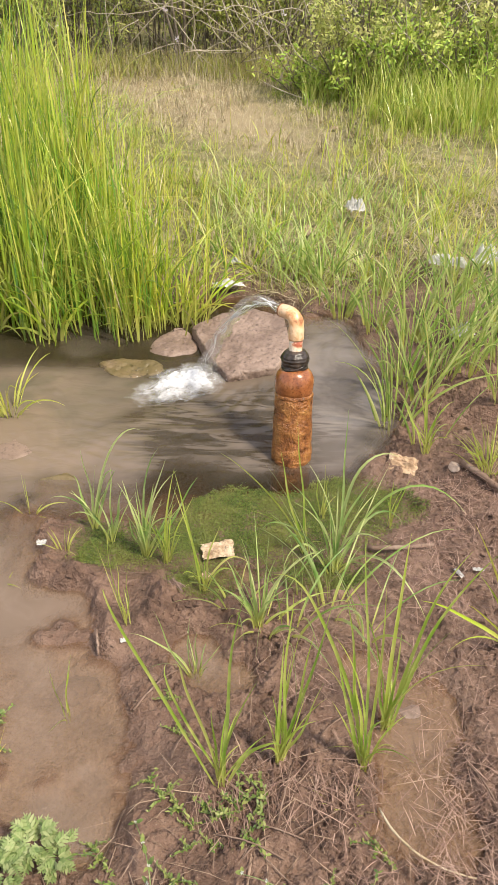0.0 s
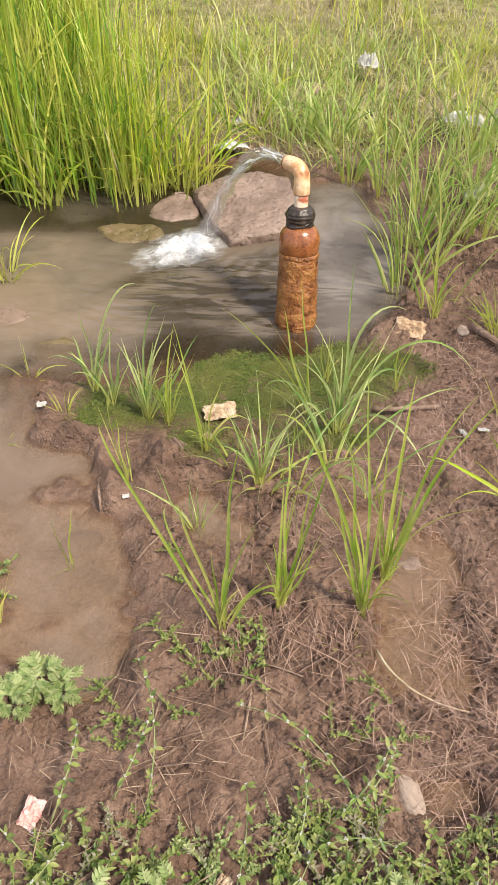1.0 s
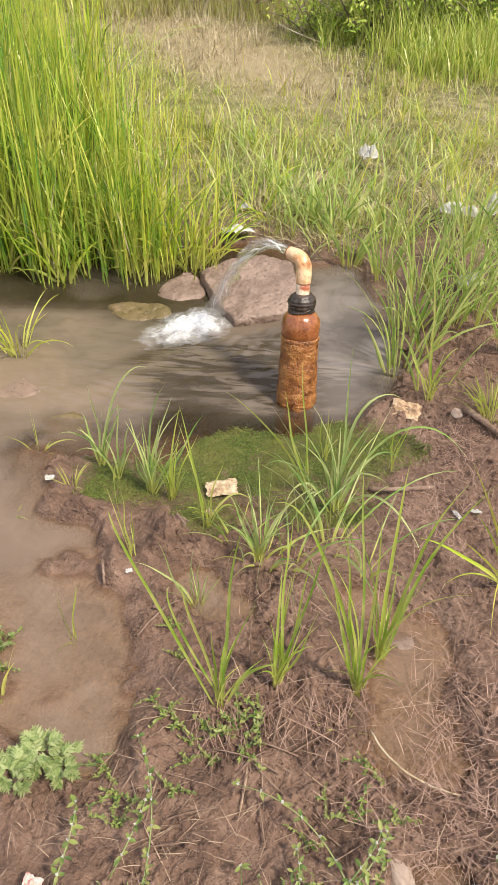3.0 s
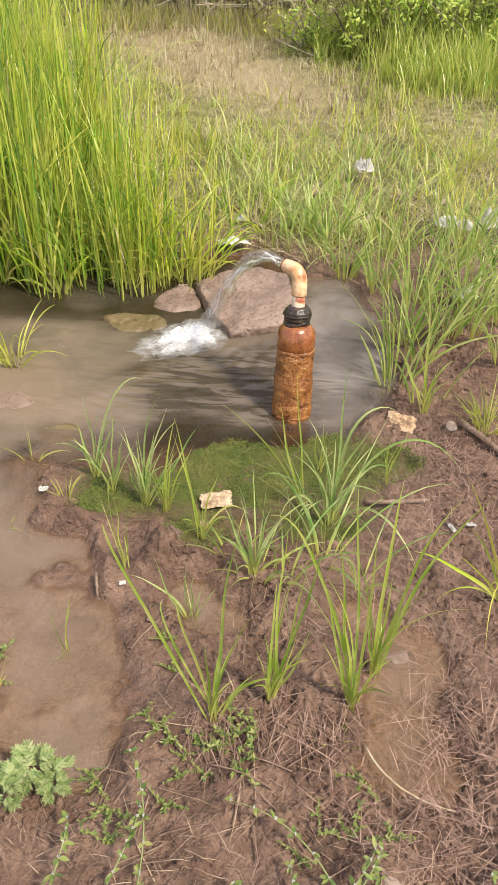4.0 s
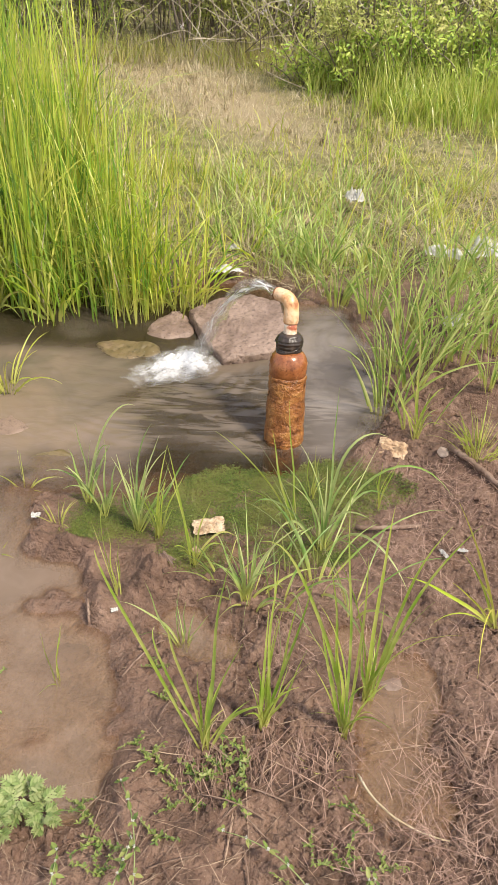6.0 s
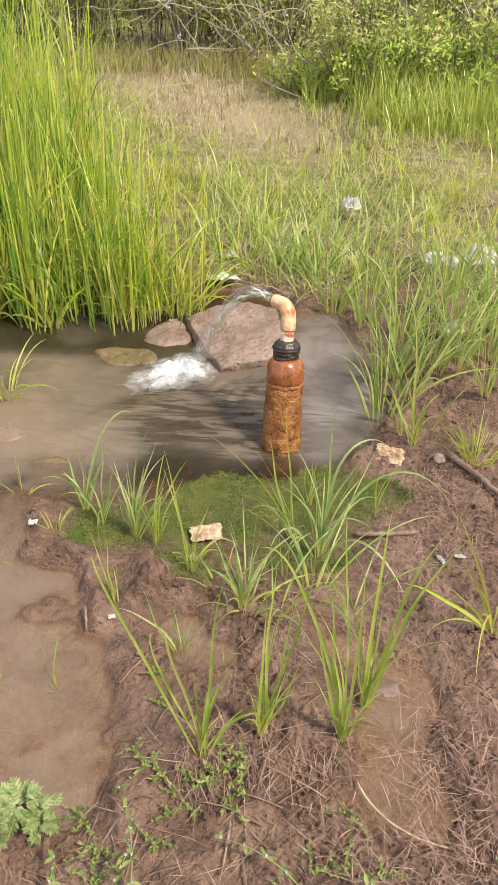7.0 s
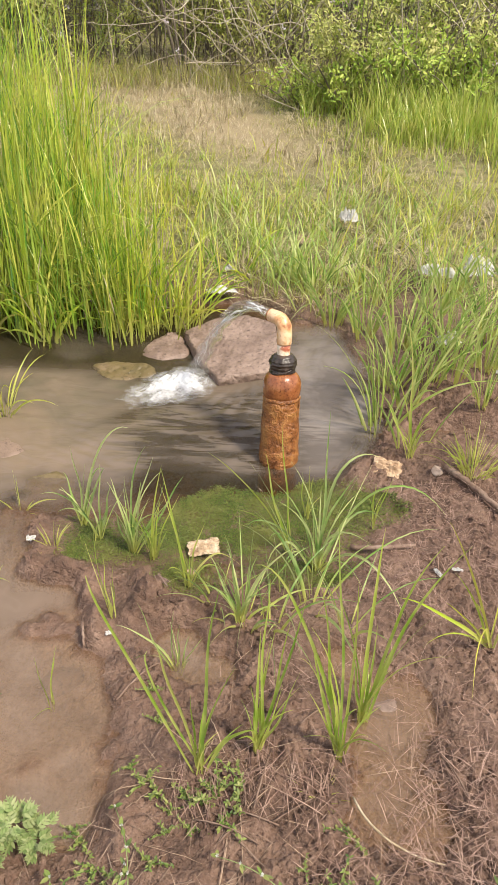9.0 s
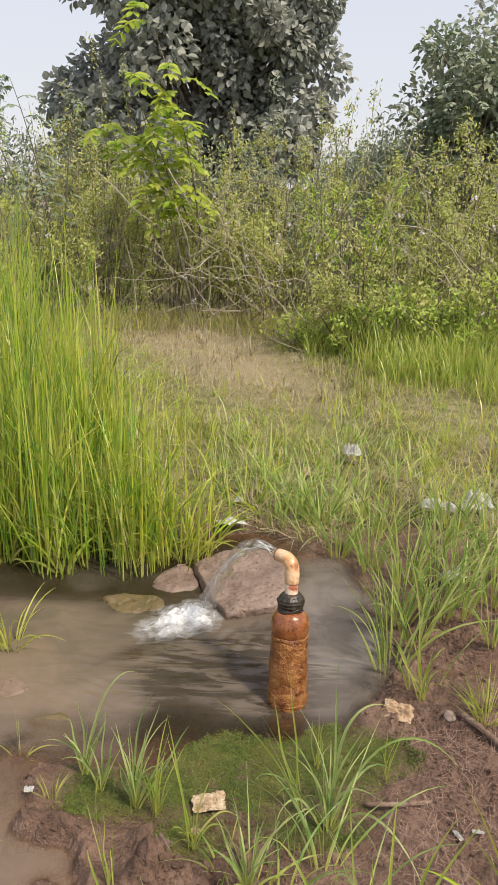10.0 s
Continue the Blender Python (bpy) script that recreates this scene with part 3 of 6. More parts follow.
def join(parts):
    """Several (V, F) in one."""
    Vs, Q, T, o = [], [], [], 0
    for V, F in parts:
        Vs.append(V)
        for f in (F if isinstance(F, list) else [F]):
            if len(f):
                (Q if f.shape[1] == 4 else T).append(np.asarray(f) + o)
        o += len(V)
    return np.concatenate(Vs), [np.concatenate(q) for q in (Q, T) if q]


def curve_pts(a, m, b, n=9):
    """A quadratic curve from a by way of m to b."""
    a, m, b = (np.asarray(v, float) for v in (a, m, b))
    c = 2 * m - (a + b) / 2
    t = np.linspace(0, 1, n)[:, None]
    return (1 - t) ** 2 * a + 2 * t * (1 - t) * c + t * t * b


def on_land(x, y):
    return np.stack([x, y, np.maximum(land(x, y), -0.03)], -1)


# ---- stones ----
def rock(name, at, size, seed, mat, label, cuts=(), rough=0.06, turn=0.0, category="stone", flat=0.35):
    """A weathered stone: a ball cut by planes, with an uneven skin. cuts: (normal, distance) before scaling."""
    bm = bmesh.new()
    bmesh.ops.create_icosphere(bm, subdivisions=5, radius=1.0)
    r = random.Random(seed)
    planes = [(Vector(c[:3]).normalized(), c[3]) for c in cuts]
    planes += [(Vector((r.uniform(-1, 1), r.uniform(-1, 1), r.uniform(-0.3, 1))).normalized(), r.uniform(0.62, 0.9)) for _ in range(9)]
    for v in bm.verts:
        for n, d in planes:
            k = v.co.dot(n) - d
            if k > 0:
                v.co -= n * k * 0.94
        q = v.co * 1.7 + Vector((seed * 3.1, seed, -seed))
        v.co += v.co.normalized() * rough * (noise.noise(q) + 0.5 * noise.noise(q * 2.7) + 0.35 * noise.noise(q * 7) + 0.18 * noise.noise(q * 17))
    for v in bm.verts:
        v.co = Vector((v.co.x * size[0], v.co.y * size[1], v.co.z * size[2]))
    for f in bm.faces:
        f.smooth = True
    me = bpy.data.meshes.new(name)
    bm.to_mesh(me)
    bm.free()
    me.materials.append(mat)
    ob = put(name, me, None, label, category)
    ob.matrix_basis = pose(*at, 0, 0, turn)
    return ob


def slab(name, at, outline, depth, seed, mat, label, rough=0.006, round_off=0.012):
    """An angular block: a tilted top face given by its corners, sides falling a little outwards, worn edges."""
    bm = bmesh.new()
    cx = sum(p[0] for p in outline) / len(outline)
    cy = sum(p[1] for p in outline) / len(outline)
    for x, y, z in outline:
        bm.verts.new((x, y, z))
        bm.verts.new((cx + (x - cx) * 1.07, cy + (y - cy) * 1.05, -depth))
    bmesh.ops.convex_hull(bm, input=bm.verts[:])
    bmesh.ops.bevel(bm, geom=bm.edges[:], offset=round_off, segments=3, affect="EDGES", profile=0.6)
    bmesh.ops.triangulate(bm, faces=bm.faces[:])
    for _ in range(6):
        long = [e for e in bm.edges if e.calc_length() > 0.012]
        if not long:
            break
        bmesh.ops.subdivide_edges(bm, edges=long, cuts=1)
        bmesh.ops.triangulate(bm, faces=[f for f in bm.faces if len(f.verts) > 3])
    bm.normal_update()
    for v in bm.verts:
        q = v.co * 9 + Vector((seed, -seed, seed * 0.5))
        pit = max(0.0, noise.noise(q * 6.5) - 0.12)
        v.co += v.normal * (rough * (1.4 * noise.noise(q) + 0.7 * noise.noise(q * 2.6) + 0.3 * noise.noise(q * 7)) - 0.012 * pit)
    for f in bm.faces:
        f.smooth = True
    me = bpy.data.meshes.new(name)
    bm.to_mesh(me)
    bm.free()
    me.materials.append(mat)
    ob = put(name, me, None, label, "stone")
    ob.matrix_basis = Matrix.Translation(at)
    return ob


slab("boulder", (0.1, 2.75, 0), [(-0.215, 0.16, 0.052), (-0.1, 0.25, 0.075), (0.06, 0.275, 0.09), (0.185, 0.2, 0.092), (0.215, -0.01, 0.07), (0.16, -0.145, 0.038), (-0.035, -0.21, 0.032), (-0.1, -0.12, 0.042)], 0.14, 3, STONE, "flat pitted brown sandstone slab half out of the pond water")
slab("stone", (-0.19, 2.8, 0), [(-0.105, -0.03, 0.012), (-0.075, 0.1, 0.028), (0.02, 0.15, 0.034), (0.1, 0.1, 0.03), (0.115, -0.02, 0.012), (0.0, -0.1, 0.004)], 0.12, 8, STONE, "rounded wet brown stone beside the slab in the pond", 0.005, 0.03)
slab("stone", (-0.33, 2.61, 0), [(-0.15, 0.05, 0.012), (-0.02, 0.085, 0.02), (0.11, 0.06, 0.016), (0.14, -0.02, 0.004), (-0.02, -0.08, 0.002), (-0.1, -0.03, 0.006)], 0.1, 12, STONE_MOSS, "low mossy olive stone barely above the pond water", 0.006, 0.02)
rock("stone", (-0.65, 2.06, -0.058), (0.25, 0.2, 0.06), 15, STONE_WARM, "broad brown stone half sunk in silty pond water")
rock("stone", (-0.45, 2.33, -0.06), (0.24, 0.17, 0.055), 18, STONE_WARM, "submerged brown stone under silty water")
rock("stone", (-0.46, 1.9, -0.04), (0.1, 0.05, 0.05), 21, STONE_MOSS, "dark algae-coated stone at the pond's edge")
rock("stone", (-0.212, 1.112, -0.03), (0.055, 0.055, 0.03), 24, STONE, "round mud-coated stone lying in a shallow puddle")
rock("stone", (0.515, 0.53, 0.024), (0.027, 0.052, 0.03), 27, STONE_PALE, "smooth pale grey-pink pebble among wet weeds", turn=28)
rock("stone", (0.585, 1.075, -0.009), (0.045, 0.035, 0.013), 30, STONE, "flat brown stone sunk in wet mud")
rock("stone", (0.84, 1.945, 0.06), (0.022, 0.026, 0.018), 33, STONE_PALE, "small pale pebble on the muddy bank")


# ---- the well pipe ----
LEAN = 0.2  # run per rise: the casing leans away from the bank
PX, PY = 0.313, 2.06


def axis_at(z):
    return (0.0, LEAN * z, z)


well = thing("well_pipe", (PX, PY, 0), "rusty leaning well casing with a PVC elbow spout", "well pipe")


def lathe(rows, sides=40, lump=0.0, k=0):
    """Rings (z, radius) round the casing's leaning axis, with a lumpy skin."""
    pts = np.array([axis_at(z) for z, _ in rows])
    a = np.linspace(0, 2 * np.pi, sides, endpoint=False)
    R = []
    for z, rad in rows:
        R.append(rad + lump * (fbm(a * 5 + 0 * a, np.full_like(a, z * 75), k, 4) - 0.5) * np.minimum(1, np.abs(np.sin(a / 2)) * 6))
    return tube(pts, np.array(R), sides)


zs = np.linspace(-0.15, 0.222, 110)
V, F = lathe([(z, 0.0685 - 0.007 * max(0, z) / 0.22 + 0.001 * math.sin(z * 70)) for z in zs], 64, 0.0065, 5)
casing = put("casing", mesh_np("casing", V, F, RUST), well, "lumpy orange-brown rusted steel casing")
V, F = lathe([(0.214, 0.06), (0.218, 0.0635), (0.223, 0.0645), (0.228, 0.0635), (0.232, 0.06)], 40, 0.004, 9)
put("weld_ring", mesh_np("weld_ring", V, F, RUST), casing, "rusted weld seam round the casing")
V, F = lathe([(0.225, 0.06), (0.24, 0.063), (0.258, 0.0645), (0.275, 0.064), (0.288, 0.061), (0.298, 0.056), (0.306, 0.049), (0.312, 0.04)], 44, 0.002, 13)
put("reducer", mesh_np("reducer", V, F, RUST_TOP), well, "smooth wet red-brown reducer cap")
V, F = lathe([(-0.004, 0.067), (-0.001, 0.0692), (0.002, 0.0692), (0.005, 0.067)], 40, 0.004, 15)
put("scale_ring", mesh_np("scale_ring", V, F, RUST), casing, "pale lime ring at the water line")
zs = np.linspace(0.304, 0.371, 38)
V, F = lathe([(z, 0.0435 + 0.0008 * math.sin(z * 520) + 0.0022 * math.sin(z * 130 + 1) - 0.012 * max(0.0, (z - 0.35) / 0.021) ** 2 - 0.004 * max(0.0, (0.316 - z) / 0.012)) for z in zs], 48, 0.012, 43)
wrap = put("rubber_wrap", mesh_np("rubber_wrap", V, F, RUBBER), well, "black rubber sleeve wound tightly round the joint")
for k, (z, rad, tilt) in enumerate([(0.325, 0.041, 0.011), (0.348, 0.039, -0.01)]):
    t = np.linspace(0, 2 * np.pi, 49)
    pts = np.stack([rad * np.cos(t), rad * np.sin(t) + LEAN * z, z + tilt * np.cos(t + k * 1.9)], -1)
    V, F = tube(pts, 0.0042 + 0.0016 * np.sin(t * 2 + k * 2) + 0.001 * np.sin(t * 5 + k), 8, False)
    put("rubber_strip", mesh_np("rubber_strip", V, F, RUBBER), wrap, "" if k else "black rubber strip")
V, F = tube([axis_at(0.3), axis_at(0.34), axis_at(0.39), axis_at(0.41)], [0.0225, 0.0225, 0.0215, 0.0215], 32)
put("riser", mesh_np("riser", V, F, STAIN), well, "short PVC riser with red rust stains")
# elbow: up the casing's line, then level to the left and back
HEAD = Vector((-0.74, 0.66, -0.04)).normalized()
upv = Vector((0.0, LEAN, 1.0)).normalized()
c0 = Vector(axis_at(0.404))
pts, rad = [], []
for s, rr in ((0.0, 0.0235), (0.004, 0.0248), (0.036, 0.0252), (0.042, 0.0242)):
    pts.append(c0 + upv * s)
    rad.append(rr)
c1, bend_r = c0 + upv * 0.046, 0.036
for k in range(1, 13):
    a = k / 12 * math.acos(upv.dot(HEAD))
    lateral = (HEAD - upv * HEAD.dot(upv)).normalized()
    pts.append(c1 + upv * bend_r * math.sin(a) + lateral * bend_r * (1 - math.cos(a)))
    rad.append(0.0245 - 0.002 * k / 12)
bend_end = pts[-1]
for s, rr in ((0.006, 0.0225), (0.03, 0.0215), (0.033, 0.0195)):
    pts.append(bend_end + HEAD * s)
    rad.append(rr)
V, F = tube([tuple(p) for p in pts], rad, 32)
elbow = put("elbow", mesh_np("elbow", V, F, PLASTIC), well, "cream PVC elbow with orange stains")
TIP = Vector((PX, PY, 0)) + pts[-1]
a = np.linspace(0, 2 * np.pi, 25)
e1, e2 = HEAD.cross(Vector((0, 0, 1))).normalized(), None
e2 = HEAD.cross(e1)
ringp = [tuple(pts[-1] + e1 * 0.019 * math.cos(q) + e2 * 0.019 * math.sin(q)) for q in a]
V, F = tube(ringp, np.full(25, 0.003), 8, False)
put("spout_rim", mesh_np("spout_rim", V, F, RUST_TOP), elbow, "red-stained rim of the spout")

# ---- running water ----
LAND_AT = Vector((-0.04, 2.6, -0.02))
s = np.linspace(0, 1, 46)
flat = np.array(LAND_AT - TIP)
path = np.array(TIP) + s[:, None] * np.array([flat[0], flat[1], 0.0])
rise = 0.075
path[:, 2] = TIP.z + rise * s + (flat[2] - rise) * s ** 2
sides = 22
an = np.linspace(0, 2 * np.pi, sides, endpoint=False)
R = 0.0145 + 0.014 * s[:, None] * np.ones(sides) + (0.008 + 0.034 * s[:, None]) * (fbm(s[:, None] * 16 + 0 * an, 0 * s[:, None] + np.cos(an) * 1.4 + 3, 81, 3) + 0.5 * fbm(s[:, None] * 30 + 0 * an, np.sin(an)[None] * 2 + 0 * s[:, None] + 9, 85, 3) - 0.75)
V, F = tube(path, np.clip(R, 0.004, 0.045), sides)
jet = put("water_jet", mesh_np("water_jet", V, F, JET), None, "clear arc of water pouring from the spout", "water jet")
strands = []
for k in range(16):
    s0 = 0.8 * rng.random() ** 1.6
    s1 = min(1.0, s0 + rng.uniform(0.1, 0.35))
    q = np.linspace(s0, s1, 18)
    c = np.stack([np.interp(q, s, path[:, i]) for i in range(3)], -1)
    off = rng.normal(0, 1, 3) * (0.006 + 0.008 * s0)
    wob = np.stack([np.sin(q * 40 + k), np.cos(q * 33 + k * 2), np.sin(q * 28 + k * 3)], -1) * (0.002 + 0.005 * q[:, None])
    strands.append(tube(c + off + wob, 0.0032 * np.sin(np.linspace(0.15, 3.0, 18)) * rng.uniform(0.5, 1.1) * (0.7 + 0.5 * np.sin(q * 50 + k)), 6))
V, F = join(strands)
put("water_strands", mesh_np("water_strands", V, F, FOAM_WET), None, "bright torn strands in the falling water", "water jet", kind="stuff")
drops = []
ball = bmesh.new()
bmesh.ops.create_icosphere(ball, subdivisions=1, radius=1.0)
bv = np.array([v.co[:] for v in ball.verts])
bf = np.array([[v.index for v in f.verts] for f in ball.faces])
ball.free()
for k in range(70):
    q = rng.uniform(0.15, 1) ** 0.7
    i = int(q * 45)
    p = path[i] + rng.normal(0, 0.01 + 0.016 * q, 3)
    drops.append((bv * (0.0007 + 0.0022 * rng.random() ** 3) + p, bf))
V, F = join(drops)
put("water_drops", mesh_np("water_drops", V, F, JET), None, "loose drops round the falling water", "drops", kind="stuff")
# foam where the jet strikes, trailing off with the current
fx, fy = np.arange(-0.5, 0.06, 0.004), np.arange(2.28, 2.74, 0.004)
X, Y = np.meshgrid(fx, fy)
u = (X + 0.075) * 0.82 + (Y - 2.545) * 0.57
v = -(X + 0.075) * 0.57 + (Y - 2.545) * 0.82
tail = np.clip(-u / 0.3, 0, 1)
core = np.exp(-((u / (0.09 + 0.14 * (u < 0))) ** 2 + ((v + 0.02 * tail) / (0.09 + 0.0 * tail)) ** 2))
fo = core * (0.1 + 0.9 * fbm(u * 16, v * 42, 91, 4)) + 0.45 * core * fbm(X * 75, Y * 75, 95, 2) - 0.06 * tail
keep = fo > 0.08
Z = 0.005 + 0.045 * np.maximum(0, fo - 0.2) ** 1.1 + 0.009 * core * (fbm(X * 45, Y * 45, 99, 3) - 0.3)
idx = np.arange(X.size).reshape(X.shape)
quads = np.stack([idx[:-1, :-1], idx[:-1, 1:], idx[1:, 1:], idx[1:, :-1]], -1)
quads = quads[keep[:-1, :-1] & keep[1:, 1:]].reshape(-1, 4)
foam_me = mesh_np("splash_foam", np.stack([X, Y, Z], -1).reshape(-1, 3), quads, FOAM)
foam_me.attributes.new("froth", "FLOAT", "POINT").data.foreach_set("value", np.clip(fo, 0, 1).ravel().astype(np.float32))
put("splash_foam", foam_me, None, "white churning foam where the water strikes the pond", "foam")
drops = []
for k in range(90):
    p = np.array([rng.normal(-0.1, 0.07), rng.normal(2.54, 0.045), 0.006 + abs(rng.normal(0, 0.02))])
    drops.append((bv * (0.0006 + 0.002 * rng.random() ** 3) + p, bf))
V, F = join(drops)
put("spray_drops", mesh_np("spray_drops", V, F, FOAM_WET), None, "white spray drops over the foam", "drops", kind="stuff")

# ---- pond weed mat ----
mx, my = rng.uniform(-0.45, 0.8, 260000), rng.uniform(1.35, 1.98, 260000)
mk = weed_mask(mx, my)
ok = mk - 0.25 * smooth01(mx, 0.15, -0.1) > 0.02 + 1.1 * rng.random(260000) * (0.15 + 1.5 * smooth01(fbm(mx * 9, my * 11, 67, 3), 0.34, 0.62))
mx, my, mk = mx[ok], my[ok], mk[ok]
n = len(mx)
base = np.stack([mx, my, np.maximum(land(mx, my), 0.0) + 0.01 * np.clip(fbm(mx * 16, my * 16, 63) - 0.35, 0, 1) + 0.005 * fbm(mx * 50, my * 50, 64) - 0.002], -1)
d = rng.normal(0, 1, (n, 3)) * np.array([1, 1, 0.35]) + np.array([0, 0, 0.25])
V, F = leaves(base, d, rng.normal(0, 0.4, (n, 3)) + np.array([0, 0, 1]), rng.uniform(0.003, 0.0075, n), rng.uniform(0.0018, 0.0032, n))
put("pond_weed", mesh_np("pond_weed", V, F, MOSS), None, "dense green mat of pond weed at the shallow edge", "pond weed", kind="stuff")


# ---- single tufts on the mud ----
def ribbon(points, width, turn, fold=0.22, w0=0.55):
    """One folded blade along a line of places; turn tips its face."""
    P = np.asarray(points, float)
    n = len(P)
    s = np.linspace(0, 1, n)
    T = np.gradient(P, axis=0)
    T /= np.linalg.norm(T, axis=1, keepdims=True)
    ref = np.array([math.sin(turn), -math.cos(turn), 0.35])
    A = np.cross(T, ref)
    A /= np.linalg.norm(A, axis=1, keepdims=True)
    B = np.cross(A, T)
    w = (width * (w0 + (1 - w0) * np.minimum(1, s * 4)) * np.maximum(0.04, 1 - s ** 2.4) / 2)[:, None]
    V = np.stack([P - A * w + B * w * fold * 2, P, P + A * w + B * w * fold * 2], 1).reshape(-1, 3)
    i = np.arange(n - 1)[:, None] * 3
    F = np.concatenate([np.stack([i + k, i + k + 1, i + k + 4, i + k + 3], -1).reshape(-1, 4) for k in (0, 1)])
    return V, F


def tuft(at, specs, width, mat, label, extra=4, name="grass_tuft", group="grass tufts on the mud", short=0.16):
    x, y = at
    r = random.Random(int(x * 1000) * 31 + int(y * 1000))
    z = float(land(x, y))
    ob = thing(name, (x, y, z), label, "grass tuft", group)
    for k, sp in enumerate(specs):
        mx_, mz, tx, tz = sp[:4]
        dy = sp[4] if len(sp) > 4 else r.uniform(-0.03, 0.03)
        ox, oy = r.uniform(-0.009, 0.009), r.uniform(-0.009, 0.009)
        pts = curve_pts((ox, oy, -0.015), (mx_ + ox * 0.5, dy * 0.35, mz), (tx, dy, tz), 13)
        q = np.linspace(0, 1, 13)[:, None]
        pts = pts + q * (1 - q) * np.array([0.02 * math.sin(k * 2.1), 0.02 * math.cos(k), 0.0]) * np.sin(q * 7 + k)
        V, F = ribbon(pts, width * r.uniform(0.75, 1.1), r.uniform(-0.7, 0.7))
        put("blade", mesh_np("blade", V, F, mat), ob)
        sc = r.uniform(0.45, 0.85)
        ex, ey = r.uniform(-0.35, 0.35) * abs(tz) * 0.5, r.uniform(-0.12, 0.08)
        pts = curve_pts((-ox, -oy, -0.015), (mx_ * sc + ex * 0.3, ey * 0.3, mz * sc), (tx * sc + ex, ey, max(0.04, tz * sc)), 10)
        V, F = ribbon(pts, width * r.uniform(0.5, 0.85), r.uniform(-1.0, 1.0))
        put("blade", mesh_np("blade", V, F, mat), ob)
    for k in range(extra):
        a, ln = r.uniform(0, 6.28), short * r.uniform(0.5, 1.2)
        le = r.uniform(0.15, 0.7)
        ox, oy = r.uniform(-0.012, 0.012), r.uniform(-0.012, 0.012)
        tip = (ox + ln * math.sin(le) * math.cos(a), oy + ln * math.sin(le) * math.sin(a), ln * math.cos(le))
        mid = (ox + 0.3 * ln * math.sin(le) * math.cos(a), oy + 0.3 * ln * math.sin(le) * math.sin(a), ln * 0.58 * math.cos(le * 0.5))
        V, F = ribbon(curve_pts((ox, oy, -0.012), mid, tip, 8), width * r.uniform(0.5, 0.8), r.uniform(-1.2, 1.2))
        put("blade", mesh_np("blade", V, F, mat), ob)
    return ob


def wild_tuft(at, n, length, width, mat, label, name="sedge_clump", group="sedge clumps on the bank", spread=0.05, lean=(0.05, 0.6), bend=(0.2, 1.3), water=False, category="sedge"):
    """A bushy clump, each blade a part."""
    x, y = at
    r = random.Random(int(x * 997) * 17 + int(y * 991))
    z = 0.0 if water else float(land(x, y))
    ob = thing(name, (x, y, z), label, category, group)
    for k in range(n):
        a = r.uniform(0, 6.28)
        rad = spread * math.sqrt(r.random())
        ln = length * r.uniform(0.45, 1.1)
        l0, be = r.uniform(*lean), r.uniform(*bend)
        p, th = Vector((rad * math.cos(a), rad * math.sin(a), -0.02)), l0
        pts = [tuple(p)]
        for i in range(9):
            th = l0 + be * ((i + 1) / 9) ** 1.6
            p = p + Vector((math.sin(th) * math.cos(a), math.sin(th) * math.sin(a), math.cos(th))) * ln / 9
            pts.append(tuple(p))
        V, F = ribbon(pts, width * r.uniform(0.6, 1.1), a + r.uniform(-1.0, 1.0))
        put("blade", mesh_np("blade", V, F, mat), ob)
    return ob


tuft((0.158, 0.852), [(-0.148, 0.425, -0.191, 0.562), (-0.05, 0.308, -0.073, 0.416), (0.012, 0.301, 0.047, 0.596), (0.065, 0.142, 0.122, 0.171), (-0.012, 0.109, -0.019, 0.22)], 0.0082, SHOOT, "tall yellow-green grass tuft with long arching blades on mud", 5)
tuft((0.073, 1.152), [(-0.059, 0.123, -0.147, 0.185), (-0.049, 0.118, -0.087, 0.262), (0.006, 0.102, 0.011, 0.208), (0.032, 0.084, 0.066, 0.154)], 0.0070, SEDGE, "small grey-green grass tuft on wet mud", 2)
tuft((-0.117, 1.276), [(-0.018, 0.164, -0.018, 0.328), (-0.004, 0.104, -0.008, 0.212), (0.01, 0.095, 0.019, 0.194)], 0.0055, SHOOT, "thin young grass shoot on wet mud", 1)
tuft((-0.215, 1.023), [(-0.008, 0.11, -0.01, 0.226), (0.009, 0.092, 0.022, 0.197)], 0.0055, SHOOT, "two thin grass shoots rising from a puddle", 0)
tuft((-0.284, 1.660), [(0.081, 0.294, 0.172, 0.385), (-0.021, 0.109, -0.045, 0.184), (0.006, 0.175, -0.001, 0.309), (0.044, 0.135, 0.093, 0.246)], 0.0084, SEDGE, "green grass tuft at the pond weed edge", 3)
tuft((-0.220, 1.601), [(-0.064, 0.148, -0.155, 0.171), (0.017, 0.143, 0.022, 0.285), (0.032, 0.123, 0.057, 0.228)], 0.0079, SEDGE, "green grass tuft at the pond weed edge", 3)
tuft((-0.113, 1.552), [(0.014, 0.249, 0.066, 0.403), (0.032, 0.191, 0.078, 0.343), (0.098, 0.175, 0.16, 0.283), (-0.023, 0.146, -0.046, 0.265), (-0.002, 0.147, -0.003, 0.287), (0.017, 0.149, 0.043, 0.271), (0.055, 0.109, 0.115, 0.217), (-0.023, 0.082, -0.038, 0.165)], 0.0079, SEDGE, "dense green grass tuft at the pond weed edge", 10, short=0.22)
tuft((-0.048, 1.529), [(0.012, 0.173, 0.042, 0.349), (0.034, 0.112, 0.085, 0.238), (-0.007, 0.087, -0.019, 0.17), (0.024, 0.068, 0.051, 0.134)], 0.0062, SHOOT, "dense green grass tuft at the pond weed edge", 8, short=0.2)
